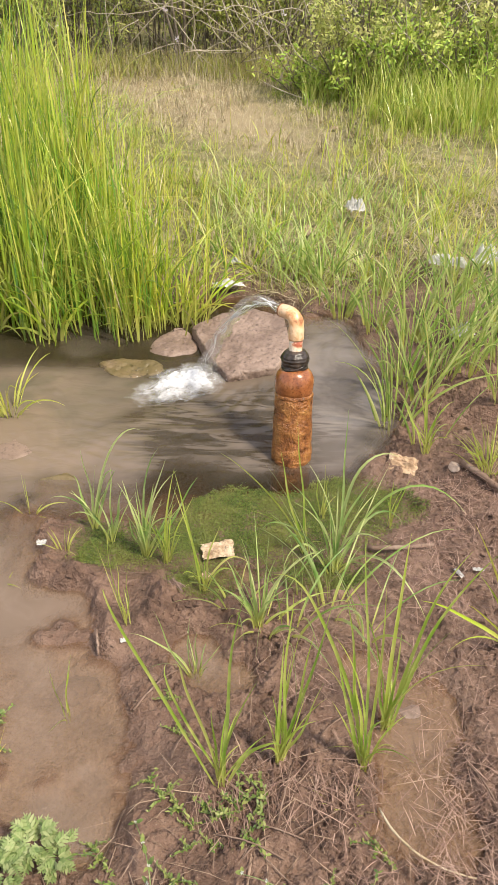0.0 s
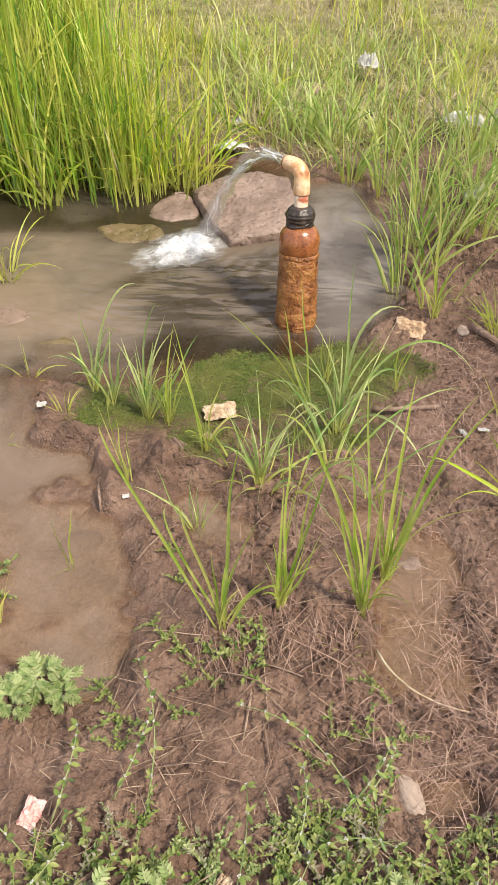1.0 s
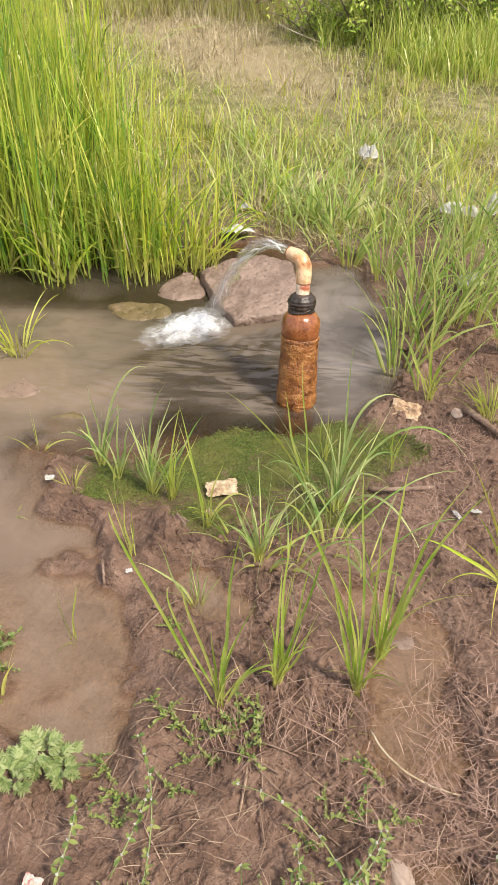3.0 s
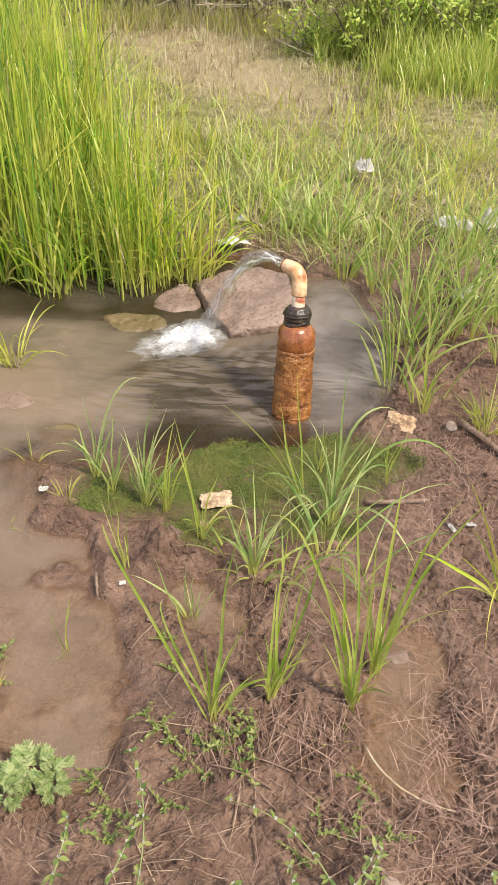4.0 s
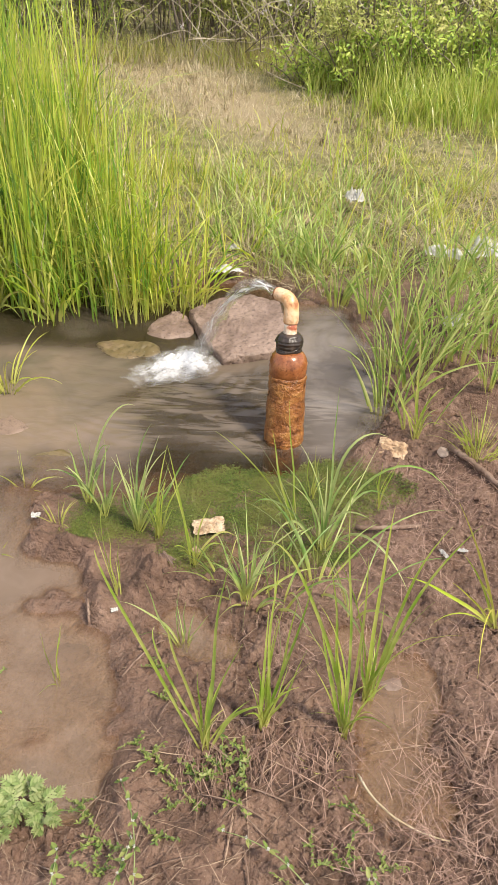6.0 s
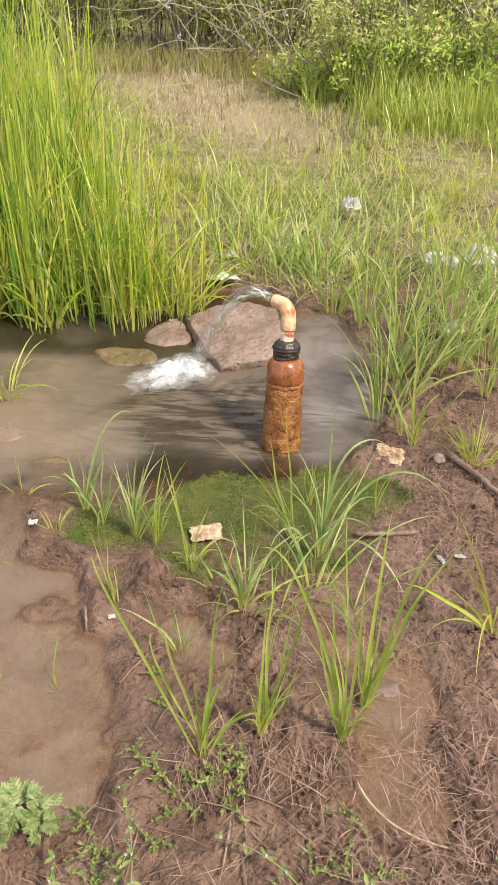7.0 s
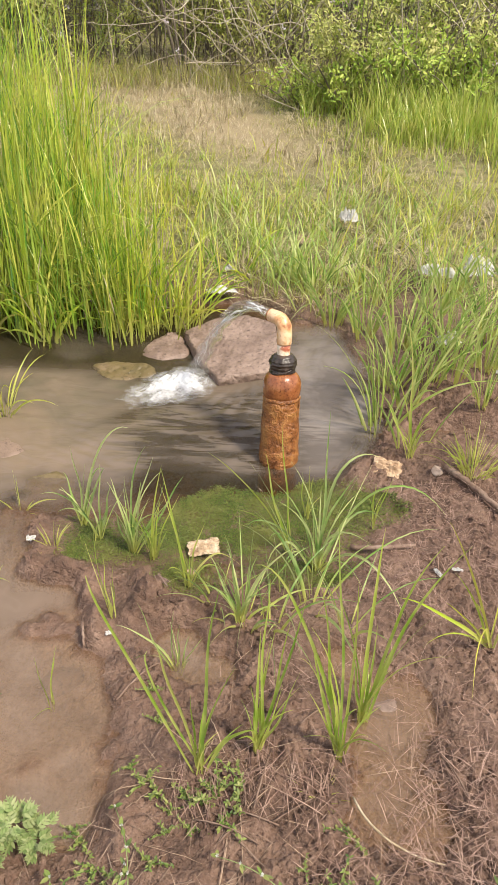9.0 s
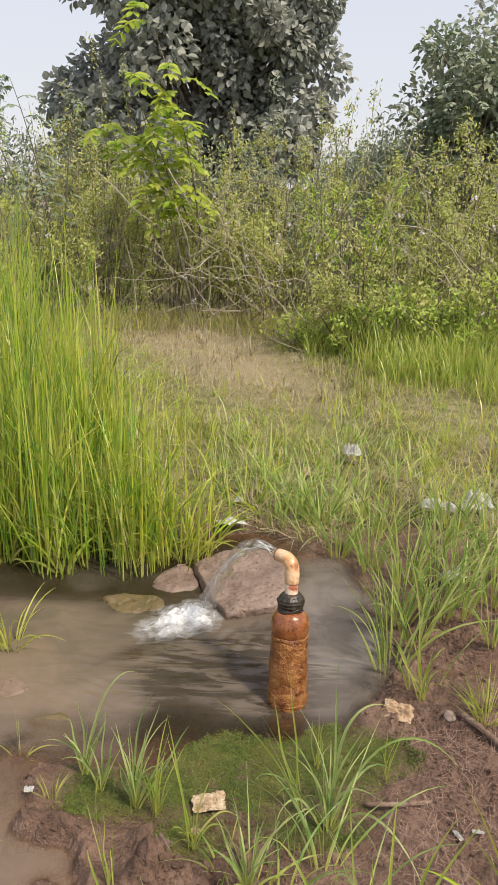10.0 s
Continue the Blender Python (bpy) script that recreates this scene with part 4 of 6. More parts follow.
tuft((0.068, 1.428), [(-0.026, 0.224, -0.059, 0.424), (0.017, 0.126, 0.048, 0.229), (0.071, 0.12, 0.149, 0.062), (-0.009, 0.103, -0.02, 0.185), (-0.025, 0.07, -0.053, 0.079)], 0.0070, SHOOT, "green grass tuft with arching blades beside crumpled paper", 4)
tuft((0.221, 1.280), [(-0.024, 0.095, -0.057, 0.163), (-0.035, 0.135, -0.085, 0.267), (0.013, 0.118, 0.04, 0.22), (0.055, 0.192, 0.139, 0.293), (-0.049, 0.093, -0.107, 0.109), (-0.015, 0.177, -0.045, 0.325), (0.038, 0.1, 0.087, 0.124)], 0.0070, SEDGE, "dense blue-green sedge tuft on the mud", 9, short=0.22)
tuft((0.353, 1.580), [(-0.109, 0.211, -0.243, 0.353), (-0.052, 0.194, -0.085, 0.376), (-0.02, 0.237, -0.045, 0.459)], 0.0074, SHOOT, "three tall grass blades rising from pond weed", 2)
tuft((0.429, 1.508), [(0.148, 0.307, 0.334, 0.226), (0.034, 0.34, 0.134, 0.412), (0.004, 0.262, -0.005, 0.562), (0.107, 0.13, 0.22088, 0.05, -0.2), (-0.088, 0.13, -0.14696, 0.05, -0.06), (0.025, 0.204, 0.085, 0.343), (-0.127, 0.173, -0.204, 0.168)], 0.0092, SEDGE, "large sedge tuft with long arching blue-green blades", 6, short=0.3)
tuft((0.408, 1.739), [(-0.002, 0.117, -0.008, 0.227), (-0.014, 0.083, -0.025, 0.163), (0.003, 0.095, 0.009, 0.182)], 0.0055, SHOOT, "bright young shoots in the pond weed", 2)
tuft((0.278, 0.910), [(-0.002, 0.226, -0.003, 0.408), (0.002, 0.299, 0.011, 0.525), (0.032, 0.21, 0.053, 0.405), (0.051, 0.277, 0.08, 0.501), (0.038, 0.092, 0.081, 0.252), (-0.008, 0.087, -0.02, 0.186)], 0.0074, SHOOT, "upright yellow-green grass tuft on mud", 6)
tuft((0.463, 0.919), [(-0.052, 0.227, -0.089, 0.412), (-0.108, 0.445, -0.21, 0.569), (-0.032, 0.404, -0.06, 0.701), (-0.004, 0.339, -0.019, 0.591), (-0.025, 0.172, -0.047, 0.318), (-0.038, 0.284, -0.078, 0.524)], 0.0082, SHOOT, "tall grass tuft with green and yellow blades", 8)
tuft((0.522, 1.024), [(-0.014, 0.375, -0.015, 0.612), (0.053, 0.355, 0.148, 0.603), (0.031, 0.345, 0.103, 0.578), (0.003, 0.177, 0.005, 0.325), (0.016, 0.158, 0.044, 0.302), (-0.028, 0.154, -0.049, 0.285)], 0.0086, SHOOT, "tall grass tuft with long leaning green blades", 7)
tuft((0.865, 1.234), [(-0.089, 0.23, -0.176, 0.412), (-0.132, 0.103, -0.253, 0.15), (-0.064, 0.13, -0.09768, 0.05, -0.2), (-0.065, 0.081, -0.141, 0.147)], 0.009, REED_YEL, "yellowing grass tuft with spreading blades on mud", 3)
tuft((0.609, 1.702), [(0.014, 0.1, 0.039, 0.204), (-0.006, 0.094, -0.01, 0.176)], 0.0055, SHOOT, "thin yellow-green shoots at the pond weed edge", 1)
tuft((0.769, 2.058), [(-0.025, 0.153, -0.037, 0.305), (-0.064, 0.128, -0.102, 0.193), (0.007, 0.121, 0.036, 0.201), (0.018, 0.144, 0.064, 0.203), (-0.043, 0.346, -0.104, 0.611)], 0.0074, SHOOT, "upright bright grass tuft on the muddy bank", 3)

# small bushy tufts
wild_tuft((-0.345, 1.545), 12, 0.1, 0.006, SHOOT, "small straggly grass tuft on mud", "grass_tuft", "grass tufts on the mud", 0.02)
wild_tuft((-0.505, 1.73), 6, 0.15, 0.007, SHOOT, "small grass tuft on the wet mud edge", "grass_tuft", "grass tufts on the mud", 0.015)
wild_tuft((-0.52, 1.45), 5, 0.14, 0.007, SHOOT, "small grass tuft standing in shallow water", "grass_tuft", "grass tufts on the mud", 0.015)
wild_tuft((-0.345, 0.86), 3, 0.16, 0.008, REED_YEL, "few yellow grass blades beside a puddle", "grass_tuft", "grass tufts on the mud", 0.012)
wild_tuft((0.42, 0.83), 22, 0.07, 0.004, SHOOT, "short fine grass tuft on mud", "grass_tuft", "grass tufts on the mud", 0.03)
wild_tuft((0.95, 1.93), 64, 0.18, 0.006, SHOOT, "short dense grass tuft on the muddy bank", "grass_tuft", "grass tufts on the mud", 0.05)
wild_tuft((-0.73, 2.28), 26, 0.27, 0.0095, REED_YEL, "arching yellow-green grass tuft standing in the pond", "grass_tuft", "grass tufts in the pond", 0.04, (0.05, 0.55), (0.2, 1.5), True)

wild_tuft((0.23, 1.29), 13, 0.27, 0.0092, SEDGE, "dense arching blue-green sedge clump on the mud", "grass_tuft", "grass tufts on the mud", 0.04, (0.1, 0.7), (0.5, 1.7))
wild_tuft((0.41, 1.36), 12, 0.42, 0.0105, SEDGE, "dense arching blue-green sedge clump on the mud", "grass_tuft", "grass tufts on the mud", 0.04, (0.1, 0.7), (0.5, 1.7))
wild_tuft((0.33, 1.34), 7, 0.26, 0.009, SEDGE, "arching blue-green sedge clump on the mud", "grass_tuft", "grass tufts on the mud", 0.04, (0.1, 0.7), (0.5, 1.7))
wild_tuft((0.3, 1.27), 8, 0.3, 0.008, SEDGE, "arching blue-green sedge clump on the mud", "grass_tuft", "grass tufts on the mud", 0.03, (0.1, 0.6), (0.4, 1.5))
wild_tuft((0.16, 1.36), 8, 0.24, 0.0075, SEDGE, "arching blue-green sedge clump on the mud", "grass_tuft", "grass tufts on the mud", 0.03, (0.1, 0.6), (0.4, 1.5))
wild_tuft((0.5, 1.27), 6, 0.36, 0.0085, SEDGE, "loose sedge clump with long arching blades", "grass_tuft", "grass tufts on the mud", 0.02, (0.1, 0.6), (0.5, 1.6))
# crumbs of mud
ball = bmesh.new()
bmesh.ops.create_icosphere(ball, subdivisions=1, radius=1.0)
iv = np.array([v.co[:] for v in ball.verts])
jf = np.array([[v.index for v in f.verts] for f in ball.faces])
ball.free()
n = 17000
x, y = rng.uniform(-0.5, 1.15, n), rng.uniform(0.45, 2.4, n)
hh = land(x, y)
keep = (fbm(x * 4.5, y * 4.5, 33, 3) > 0.33 + 0.32 * rng.random(n)) & (hh > 0.005) & (weed_mask(x, y) < 0.0)
x, y, hh = x[keep], y[keep], hh[keep]
crumbs = []
for k in range(len(x)):
    sz = 0.0017 + 0.0075 * rng.random() ** 3
    crumbs.append((iv * sz * rng.uniform(0.6, 1.4, 3) * np.array([1, 1, 0.7]) * rng.uniform(0.4, 1.35, (len(iv), 1)) + np.array([x[k], y[k], hh[k] + sz * 0.2]), jf))
V, F = join(crumbs)
put("mud_crumbs", mesh_np("mud_crumbs", V, F, GROUND, False), None, "loose crumbs of brown mud on the churned ground", "mud", kind="stuff")

# sedge clumps along the shore
SEDGES = [(0.69, 2.28, 20, 0.5), (0.79, 2.38, 16, 0.48), (0.78, 2.1, 5, 0.34), (0.74, 2.52, 22, 0.48), (0.88, 2.5, 22, 0.5), (0.99, 2.53, 22, 0.5), (1.08, 2.36, 14, 0.46), (1.14, 2.63, 24, 0.5), (0.82, 2.8, 24, 0.45), (1.0, 2.78, 20, 0.44), (1.2, 2.86, 24, 0.46),
          (0.98, 3.02, 20, 0.42), (0.68, 2.98, 20, 0.38), (0.55, 3.15, 22, 0.34), (1.32, 2.65, 22, 0.5), (1.37, 3.05, 20, 0.44), (0.46, 3.38, 22, 0.36), (0.36, 3.5, 20, 0.32), (0.78, 3.3, 18, 0.34), (1.1, 3.28, 18, 0.36), (1.45, 2.4, 20, 0.5)]
for sx, sy, sn, sl in SEDGES:
    wild_tuft((sx, sy), int(sn * 1.15), sl * 1.05, 0.0108, SEDGE_BANK, "dense green sedge clump on the wet bank", spread=0.05, lean=(0.0, 0.36), bend=(0.1, 1.25))

# yellow-green reeds that hang over the water
for sx, sy, sn, sl, sw in [(-0.7, 2.87, 12, 0.4, 0.014), (-0.79, 2.97, 10, 0.3, 0.013), (-0.52, 3.02, 10, 0.34, 0.011), (-0.4, 3.0, 14, 0.38, 0.012), (-0.27, 3.02, 12, 0.36, 0.011), (-0.17, 3.02, 16, 0.38, 0.011), (-0.33, 3.05, 10, 0.36, 0.01), (-1.0, 2.95, 12, 0.36, 0.013), (-0.1, 3.14, 14, 0.34, 0.01), (0.2, 3.52, 12, 0.34, 0.01)]:
    wild_tuft((sx, sy), sn, sl, sw, REED_YEL, "bright yellow-green reed tuft at the water's edge", "reed_tuft", "reeds at the water's edge", 0.04, (0.05, 0.7), (0.2, 1.6), True, "reed")

# ---- the reed bed ----
H_X, H_Z = [-2.6, -1.4, -0.95, -0.6, -0.35, -0.1, 0.1, 0.35], [1.75, 1.65, 1.42, 1.14, 0.9, 0.7, 0.56, 0.44]
beds = []
for gx_ in np.arange(-2.3, 0.3, 0.2):
    for gy_ in np.arange(2.95, 5.2, 0.22):
        cx, cy = gx_ + rng.uniform(-0.08, 0.08), gy_ + rng.uniform(-0.08, 0.08)
        front = 2.86 + 3.0 * max(0, cx + 0.2) + 0.1 * math.sin(cx * 5)
        back = 4.7 - 1.5 * max(0, cx + 1.25)
        if front < cy < back:
            beds.append((cx, cy))
bed_green, bed_yellow, bed_dry = [], [], []
for cx, cy in beds:
    edge = float(smooth01(np.array(cx), -0.75, 0.1))
    n = int(62 - 20 * edge)
    a, q = rng.uniform(0, 2 * np.pi, n), 0.14 * np.sqrt(rng.random(n))
    bx, by = cx + q * np.cos(a), cy + q * np.sin(a)
    H = np.interp(bx, H_X, H_Z) * (1.0 if cy > 3.2 else 0.85) * rng.uniform(0.72, 1.12)
    ln = H * rng.uniform(0.4, 1.15, n)
    habit = rng.random(n)  # upright culms, leaning leaves, and some that bend right over
    lean = np.where(habit < 0.55, np.abs(rng.normal(0.0, 0.1, n)), np.abs(rng.normal(0.2, 0.22, n)))
    bend = np.where(habit < 0.55, np.abs(rng.normal(0.05, 0.16, n)), np.where(habit < 0.76, rng.uniform(0.2, 0.9, n), rng.uniform(1.0, 2.2, n)))
    V, F = strips(np.stack([bx, by, np.maximum(0, land(bx, by))], -1), rng.uniform(0, 2 * np.pi, n), ln, lean, bend, rng.uniform(0.0055, 0.0135, n) * (1 - 0.25 * edge), 8, 1.9)
    m = 4
    j = rng.integers(0, n, m)
    bed_dry.append(strips(np.stack([bx[j], by[j], np.maximum(0, land(bx[j], by[j]))], -1), rng.uniform(0, 6.28, m), ln[j] * 0.85, np.abs(rng.normal(0.2, 0.3, m)), rng.uniform(0.0, 1.5, m), rng.uniform(0.004, 0.009, m), 7, 1.5))
    yel = cx > -0.5 + rng.normal(0, 0.2) and rng.random() < 0.75
    (bed_yellow if yel else bed_green).append((V, F))
V, F = join(bed_green)
put("reed_bed", mesh_np("reed_bed", V, F, REED), None, "tall dense green reeds growing at the pond", "reeds", kind="stuff")
V, F = join(bed_yellow)
put("reed_fringe", mesh_np("reed_fringe", V, F, REED_YEL), None, "yellow-green reeds at the edge of the reed bed", "reeds", kind="stuff")
V, F = join(bed_dry)
put("dead_reeds", mesh_np("dead_reeds", V, F, STRAW), None, "dead straw-coloured blades among the green reeds", "reeds", kind="stuff")
for cx, cy, sn, sl in [(-1.1, 3.0, 20, 0.95), (-0.95, 3.02, 20, 0.9), (-0.8, 3.02, 20, 0.85), (-0.62, 3.04, 20, 0.8), (-0.48, 3.08, 20, 0.7), (-0.34, 3.1, 20, 0.6), (-0.2, 3.14, 18, 0.52), (-0.11, 3.24, 16, 0.48), (0.06, 3.58, 14, 0.42), (-0.7, 3.14, 18, 0.9), (-0.42, 3.22, 18, 0.68)]:
    wild_tuft((cx, cy), sn, sl, 0.0098, REED, "tall green reed clump at the pond's far shore", "reed_clump", "reeds at the water's edge", 0.1, (0.0, 0.38), (0.0, 1.7), True, "reed")


# ---- turf on the bank ----
def turf(name, n, xr, yr, ln, wd, mat, label, dens=None, lean=0.35, bend=0.7, kind="stuff", seg=3, base_lean=0.0):
    x, y = rng.uniform(*xr, n), rng.uniform(*yr, n)
    if dens is not None:
        k = (dens(x, y) > rng.random(n)) & (land(x, y) > 0.008)
        x, y = x[k], y[k]
    m = len(x)
    V, F = strips(on_land(x, y), rng.uniform(0, 2 * np.pi, m), rng.uniform(*ln, m), base_lean + np.abs(rng.normal(0, lean, m)), rng.normal(bend, 0.4, m), rng.uniform(*wd, m), seg, 1.3)
    return put(name, mesh_np(name, V, F, mat), None, label, "grass", kind=kind)


def worn(x, y):
    u, v = (x + 0.42) * 0.57 - (y - 6.75) * 0.82, (x + 0.42) * 0.82 + (y - 6.75) * 0.57
    return smooth01(np.hypot(u / 1.9, v / 0.7) + 0.8 * (fbm(x * 3, y * 3, 101) - 0.5), 0.6, 1.25)


def bank(x, y):
    return smooth01(y + 0.6 * (fbm(x * 2, y * 2, 105) - 0.5), 3.05, 3.4)


turf("turf_grass", 120000, (-2.2, 3.2), (3.0, 8.3), (0.025, 0.085), (0.0035, 0.007), TURF, "short green turf on the bank", lambda x, y: bank(x, y) * (0.12 + 0.88 * worn(x, y)) * (0.12 + 1.0 * smooth01(fbm(x * 2.6, y * 2.6, 107), 0.36, 0.62)), 0.8, 0.8, seg=2)
turf("thatch", 110000, (-2.2, 3.2), (3.1, 8.3), (0.03, 0.11), (0.0025, 0.005), THATCH, "matted weathered straw over the bank", lambda x, y: bank(x, y) * (0.42 + 0.58 * (1 - worn(x, y))), 0.3, 0.3, base_lean=0.95, seg=2)
turf("dry_grass", 14000, (-2.6, 3.4), (3.0, 8.3), (0.04, 0.11), (0.003, 0.006), STRAW, "dry straw-coloured grass on the bank", lambda x, y: bank(x, y) * (0.45 + 0.55 * (1 - worn(x, y))), 0.9, 0.8)
turf("long_grass", 3000, (-0.2, 2.4), (3.1, 5.2), (0.14, 0.42), (0.006, 0.012), SEDGE_BANK, "longer green grass behind the pond", lambda x, y: bank(x, y) * smooth01(fbm(x * 3, y * 3, 109), 0.35, 0.6) * (1 - smooth01(y, 3.9, 4.9)), 0.4, 1.1, seg=6)
turf("yellow_grass", 3000, (-0.8, 2.2), (3.2, 6.0), (0.12, 0.42), (0.005, 0.01), REED_YEL, "yellow-green grass stalks on the bank", lambda x, y: bank(x, y) * smooth01(fbm(x * 2.5, y * 2.5, 113), 0.4, 0.6) * (1 - 0.92 * smooth01(y, 4.2, 5.4)), 0.35, 0.9, seg=6)
turf("far_grass", 22000, (0.4, 4.2), (5.2, 7.4), (0.08, 0.46), (0.005, 0.011), SHOOT, "tall green grass in front of the hedge", lambda x, y: smooth01(x + 0.8 * (y - 6.3) + 2.0 * (fbm(x * 2.2, y * 2.2, 119) - 0.5), 0.7, 1.7), 0.3, 0.8, seg=4)
turf("verge_grass", 4500, (0.5, 4.0), (5.6, 7.2), (0.12, 0.55), (0.006, 0.012), SHOOT, "tall bright green grass along the hedge foot", lambda x, y: smooth01(y - 7.45 + 1.15 * smooth01(x, -0.4, 1.5) + 1.1 * (fbm(x * 2.5, y * 2.5, 125) - 0.5), -1.2, -0.25) * smooth01(x, 0.6, 1.2), 0.25, 0.8, seg=5)
turf("hedge_foot_grass", 9000, (-2.6, 3.4), (7.5, 8.3), (0.08, 0.32), (0.004, 0.008), TURF, "rough grass along the foot of the hedge", lambda x, y: smooth01(y + 0.5 * (fbm(x * 2, y * 2, 121) - 0.5), 7.5, 8.0), 0.4, 0.8, seg=4)
turf("hedge_foot_straw", 7000, (-2.6, 3.4), (7.4, 8.3), (0.1, 0.4), (0.003, 0.005), THATCH, "dead grey stalks along the foot of the hedge", lambda x, y: smooth01(y + 0.5 * (fbm(x * 2, y * 2, 123) - 0.5), 7.5, 8.0), 0.6, 0.6, seg=4)
turf("fallen_straw", 3600, (0.15, 1.8), (2.75, 4.4), (0.12, 0.34), (0.003, 0.007), THATCH, "fallen dry stalks matted behind the pond", lambda x, y: bank(x, y) * smooth01(fbm(x * 4, y * 4, 117), 0.4, 0.6), 0.3, 0.4, seg=4, base_lean=1.0)

# uneven clumps that break up the short turf
clumps_green, clumps_dry = [], []
for k in range(420):
    cx, cy = rng.uniform(-1.8, 3.2), 3.5 + 4.4 * rng.random() ** 1.2
    n = rng.integers(16, 34)
    a, q = rng.uniform(0, 6.28, n), rng.uniform(0.03, 0.11) * np.sqrt(rng.random(n))
    bl = strips(on_land(cx + q * np.cos(a), cy + q * np.sin(a)), rng.uniform(0, 6.28, n), rng.uniform(0.06, 0.2, n), np.abs(rng.normal(0, 0.5, n)), rng.normal(0.8, 0.4, n), rng.uniform(0.004, 0.008, n), 4, 1.3)
    (clumps_dry if rng.random() < 0.38 or worn(np.array(cx), np.array(cy)) < 0.5 else clumps_green).append(bl)
V, F = join(clumps_green)
put("turf_clumps", mesh_np("turf_clumps", V, F, SHOOT), None, "uneven green clumps in the short turf", "grass", kind="stuff")
V, F = join(clumps_dry)
put("dry_clumps", mesh_np("dry_clumps", V, F, THATCH), None, "dry grey-tan grass clumps in the short turf", "grass", kind="stuff")

# ---- dead stalks and clippings on the mud ----
n = 24000
x, y = rng.uniform(-0.05, 1.35, n), rng.uniform(0.2, 1.9, n)
keep = (smooth01(x + 0.6 * fbm(x * 4, y * 4, 121) - 0.25 * smooth01(y, 0.6, 0.4), 0.5, 0.95) * (0.25 + 0.9 * smooth01(fbm(x * 6, y * 6, 123), 0.35, 0.6)) > rng.random(n)) & (land(x, y) > -0.03) & (weed_mask(x, y) < 0.05)
x, y = x[keep], y[keep]
n = len(x)
b0 = np.stack([x, y, np.maximum(0.003, land(x, y)) + rng.uniform(0.002, 0.02, n)], -1)
V, F = strips(b0, rng.uniform(0, 2 * np.pi, n), rng.uniform(0.025, 0.11, n) * rng.uniform(0.4, 1, n), np.full(n, 1.3) + rng.normal(0, 0.2, n), rng.normal(0.35, 0.55, n), rng.uniform(0.0009, 0.0021, n), 5, 1.0, 0.0)
put("straw_litter", mesh_np("straw_litter", V, F, STRAW_DARK), None, "reddish-brown dead grass clippings strewn on the mud", "straw", kind="stuff")
n = 190
x = np.concatenate([rng.uniform(-0.1, 0.75, 90), rng.normal(0.2, 0.12, 100)])
y = np.concatenate([rng.uniform(0.35, 1.4, 90), rng.normal(0.84, 0.09, 100)])
dry = (land(x, y) > 0.004) & (weed_mask(x, y) < 0.05)
x, y, n = x[dry], y[dry], int(dry.sum())
b0 = np.stack([x, y, np.maximum(0.003, land(x, y)) + 0.006], -1)
V, F = strips(b0, rng.uniform(0, 2 * np.pi, n), rng.uniform(0.02, 0.1, n), np.full(n, 1.3), rng.normal(0.4, 0.6, n), rng.uniform(0.001, 0.002, n), 6, 1.0, 0.0)
put("stalk_litter", mesh_np("stalk_litter", V, F, STRAW_MID), None, "scattered pale dead stalks on the mud", "straw", kind="stuff")


# long dead stalks matted into the mud
sr = np.random.default_rng(41)
n = 60
x, y = np.concatenate([sr.normal(0.12, 0.12, 35), sr.uniform(-0.05, 0.75, 25)]), np.concatenate([sr.normal(0.7, 0.09, 35), sr.uniform(0.42, 1.0, 25)])
b0 = np.stack([x, y, np.maximum(0.0, land(x, y)) + 0.006], -1)
V, F = strips(b0, np.concatenate([sr.normal(-2.4, 0.6, 35), sr.uniform(0, 6.28, 25)]), sr.uniform(0.06, 0.22, n), np.full(n, 1.45), sr.normal(0.15, 0.25, n), sr.uniform(0.0014, 0.003, n), 12, 1.0, 0.0)
V[:, 2] = np.maximum(0.0, land(V[:, 0], V[:, 1])) + 0.003 + 0.5 * np.clip(V[:, 2] - land(V[:, 0], V[:, 1]), 0, 0.02)
put("dead_stalks", mesh_np("dead_stalks", V, F, STRAW_MID), None, "long brown dead stalks matted into the mud", "straw", kind="stuff")

# brown dead blades that hang round the feet of the tufts
n = 170
k = rng.integers(0, 3, n)
x = np.array([0.29, 0.4, 0.17])[k] + rng.normal(0, 0.045, n)
y = np.array([0.87, 0.86, 0.83])[k] + rng.normal(0, 0.04, n)
b0 = np.stack([x, y, np.maximum(0.0, land(x, y)) + rng.uniform(0.003, 0.015, n)], -1)
V, F = strips(b0, rng.normal(-1.6, 0.7, n), rng.uniform(0.03, 0.13, n), rng.normal(1.4, 0.15, n), rng.uniform(0.1, 0.6, n), rng.uniform(0.001, 0.0024, n), 6, 1.0, 0.0)
V[:, 2] = np.maximum(V[:, 2], land(V[:, 0], V[:, 1]) + 0.003)
put("dead_blades", mesh_np("dead_blades", V, F, STRAW_DARK), None, "matted brown dead blades at the feet of the grass tufts", "straw", kind="stuff")


# ---- twigs and sticks ----
def stick(name, pts, r0, r1, mat, label, category="twig", sides=7):
    at = Vector(pts[0])
    P = curve_pts(*[np.array(p) - np.array(pts[0]) for p in pts], 14) if len(pts) == 3 else np.array(pts) - np.array(pts[0])
    P = P + np.stack([0.004 * np.sin(np.arange(len(P)) * 1.7), 0.003 * np.cos(np.arange(len(P)) * 2.3), 0 * P[:, 0]], -1) * (r0 * 50)
    rad = np.linspace(r0, r1, len(P)) * (1 + 0.15 * np.sin(np.arange(len(P)) * 2.9))
    V, F = tube(P, rad, sides)
    ob = put(name, mesh_np(name, V, F, mat), None, label, category)
    ob.matrix_basis = Matrix.Translation(at)
    return ob


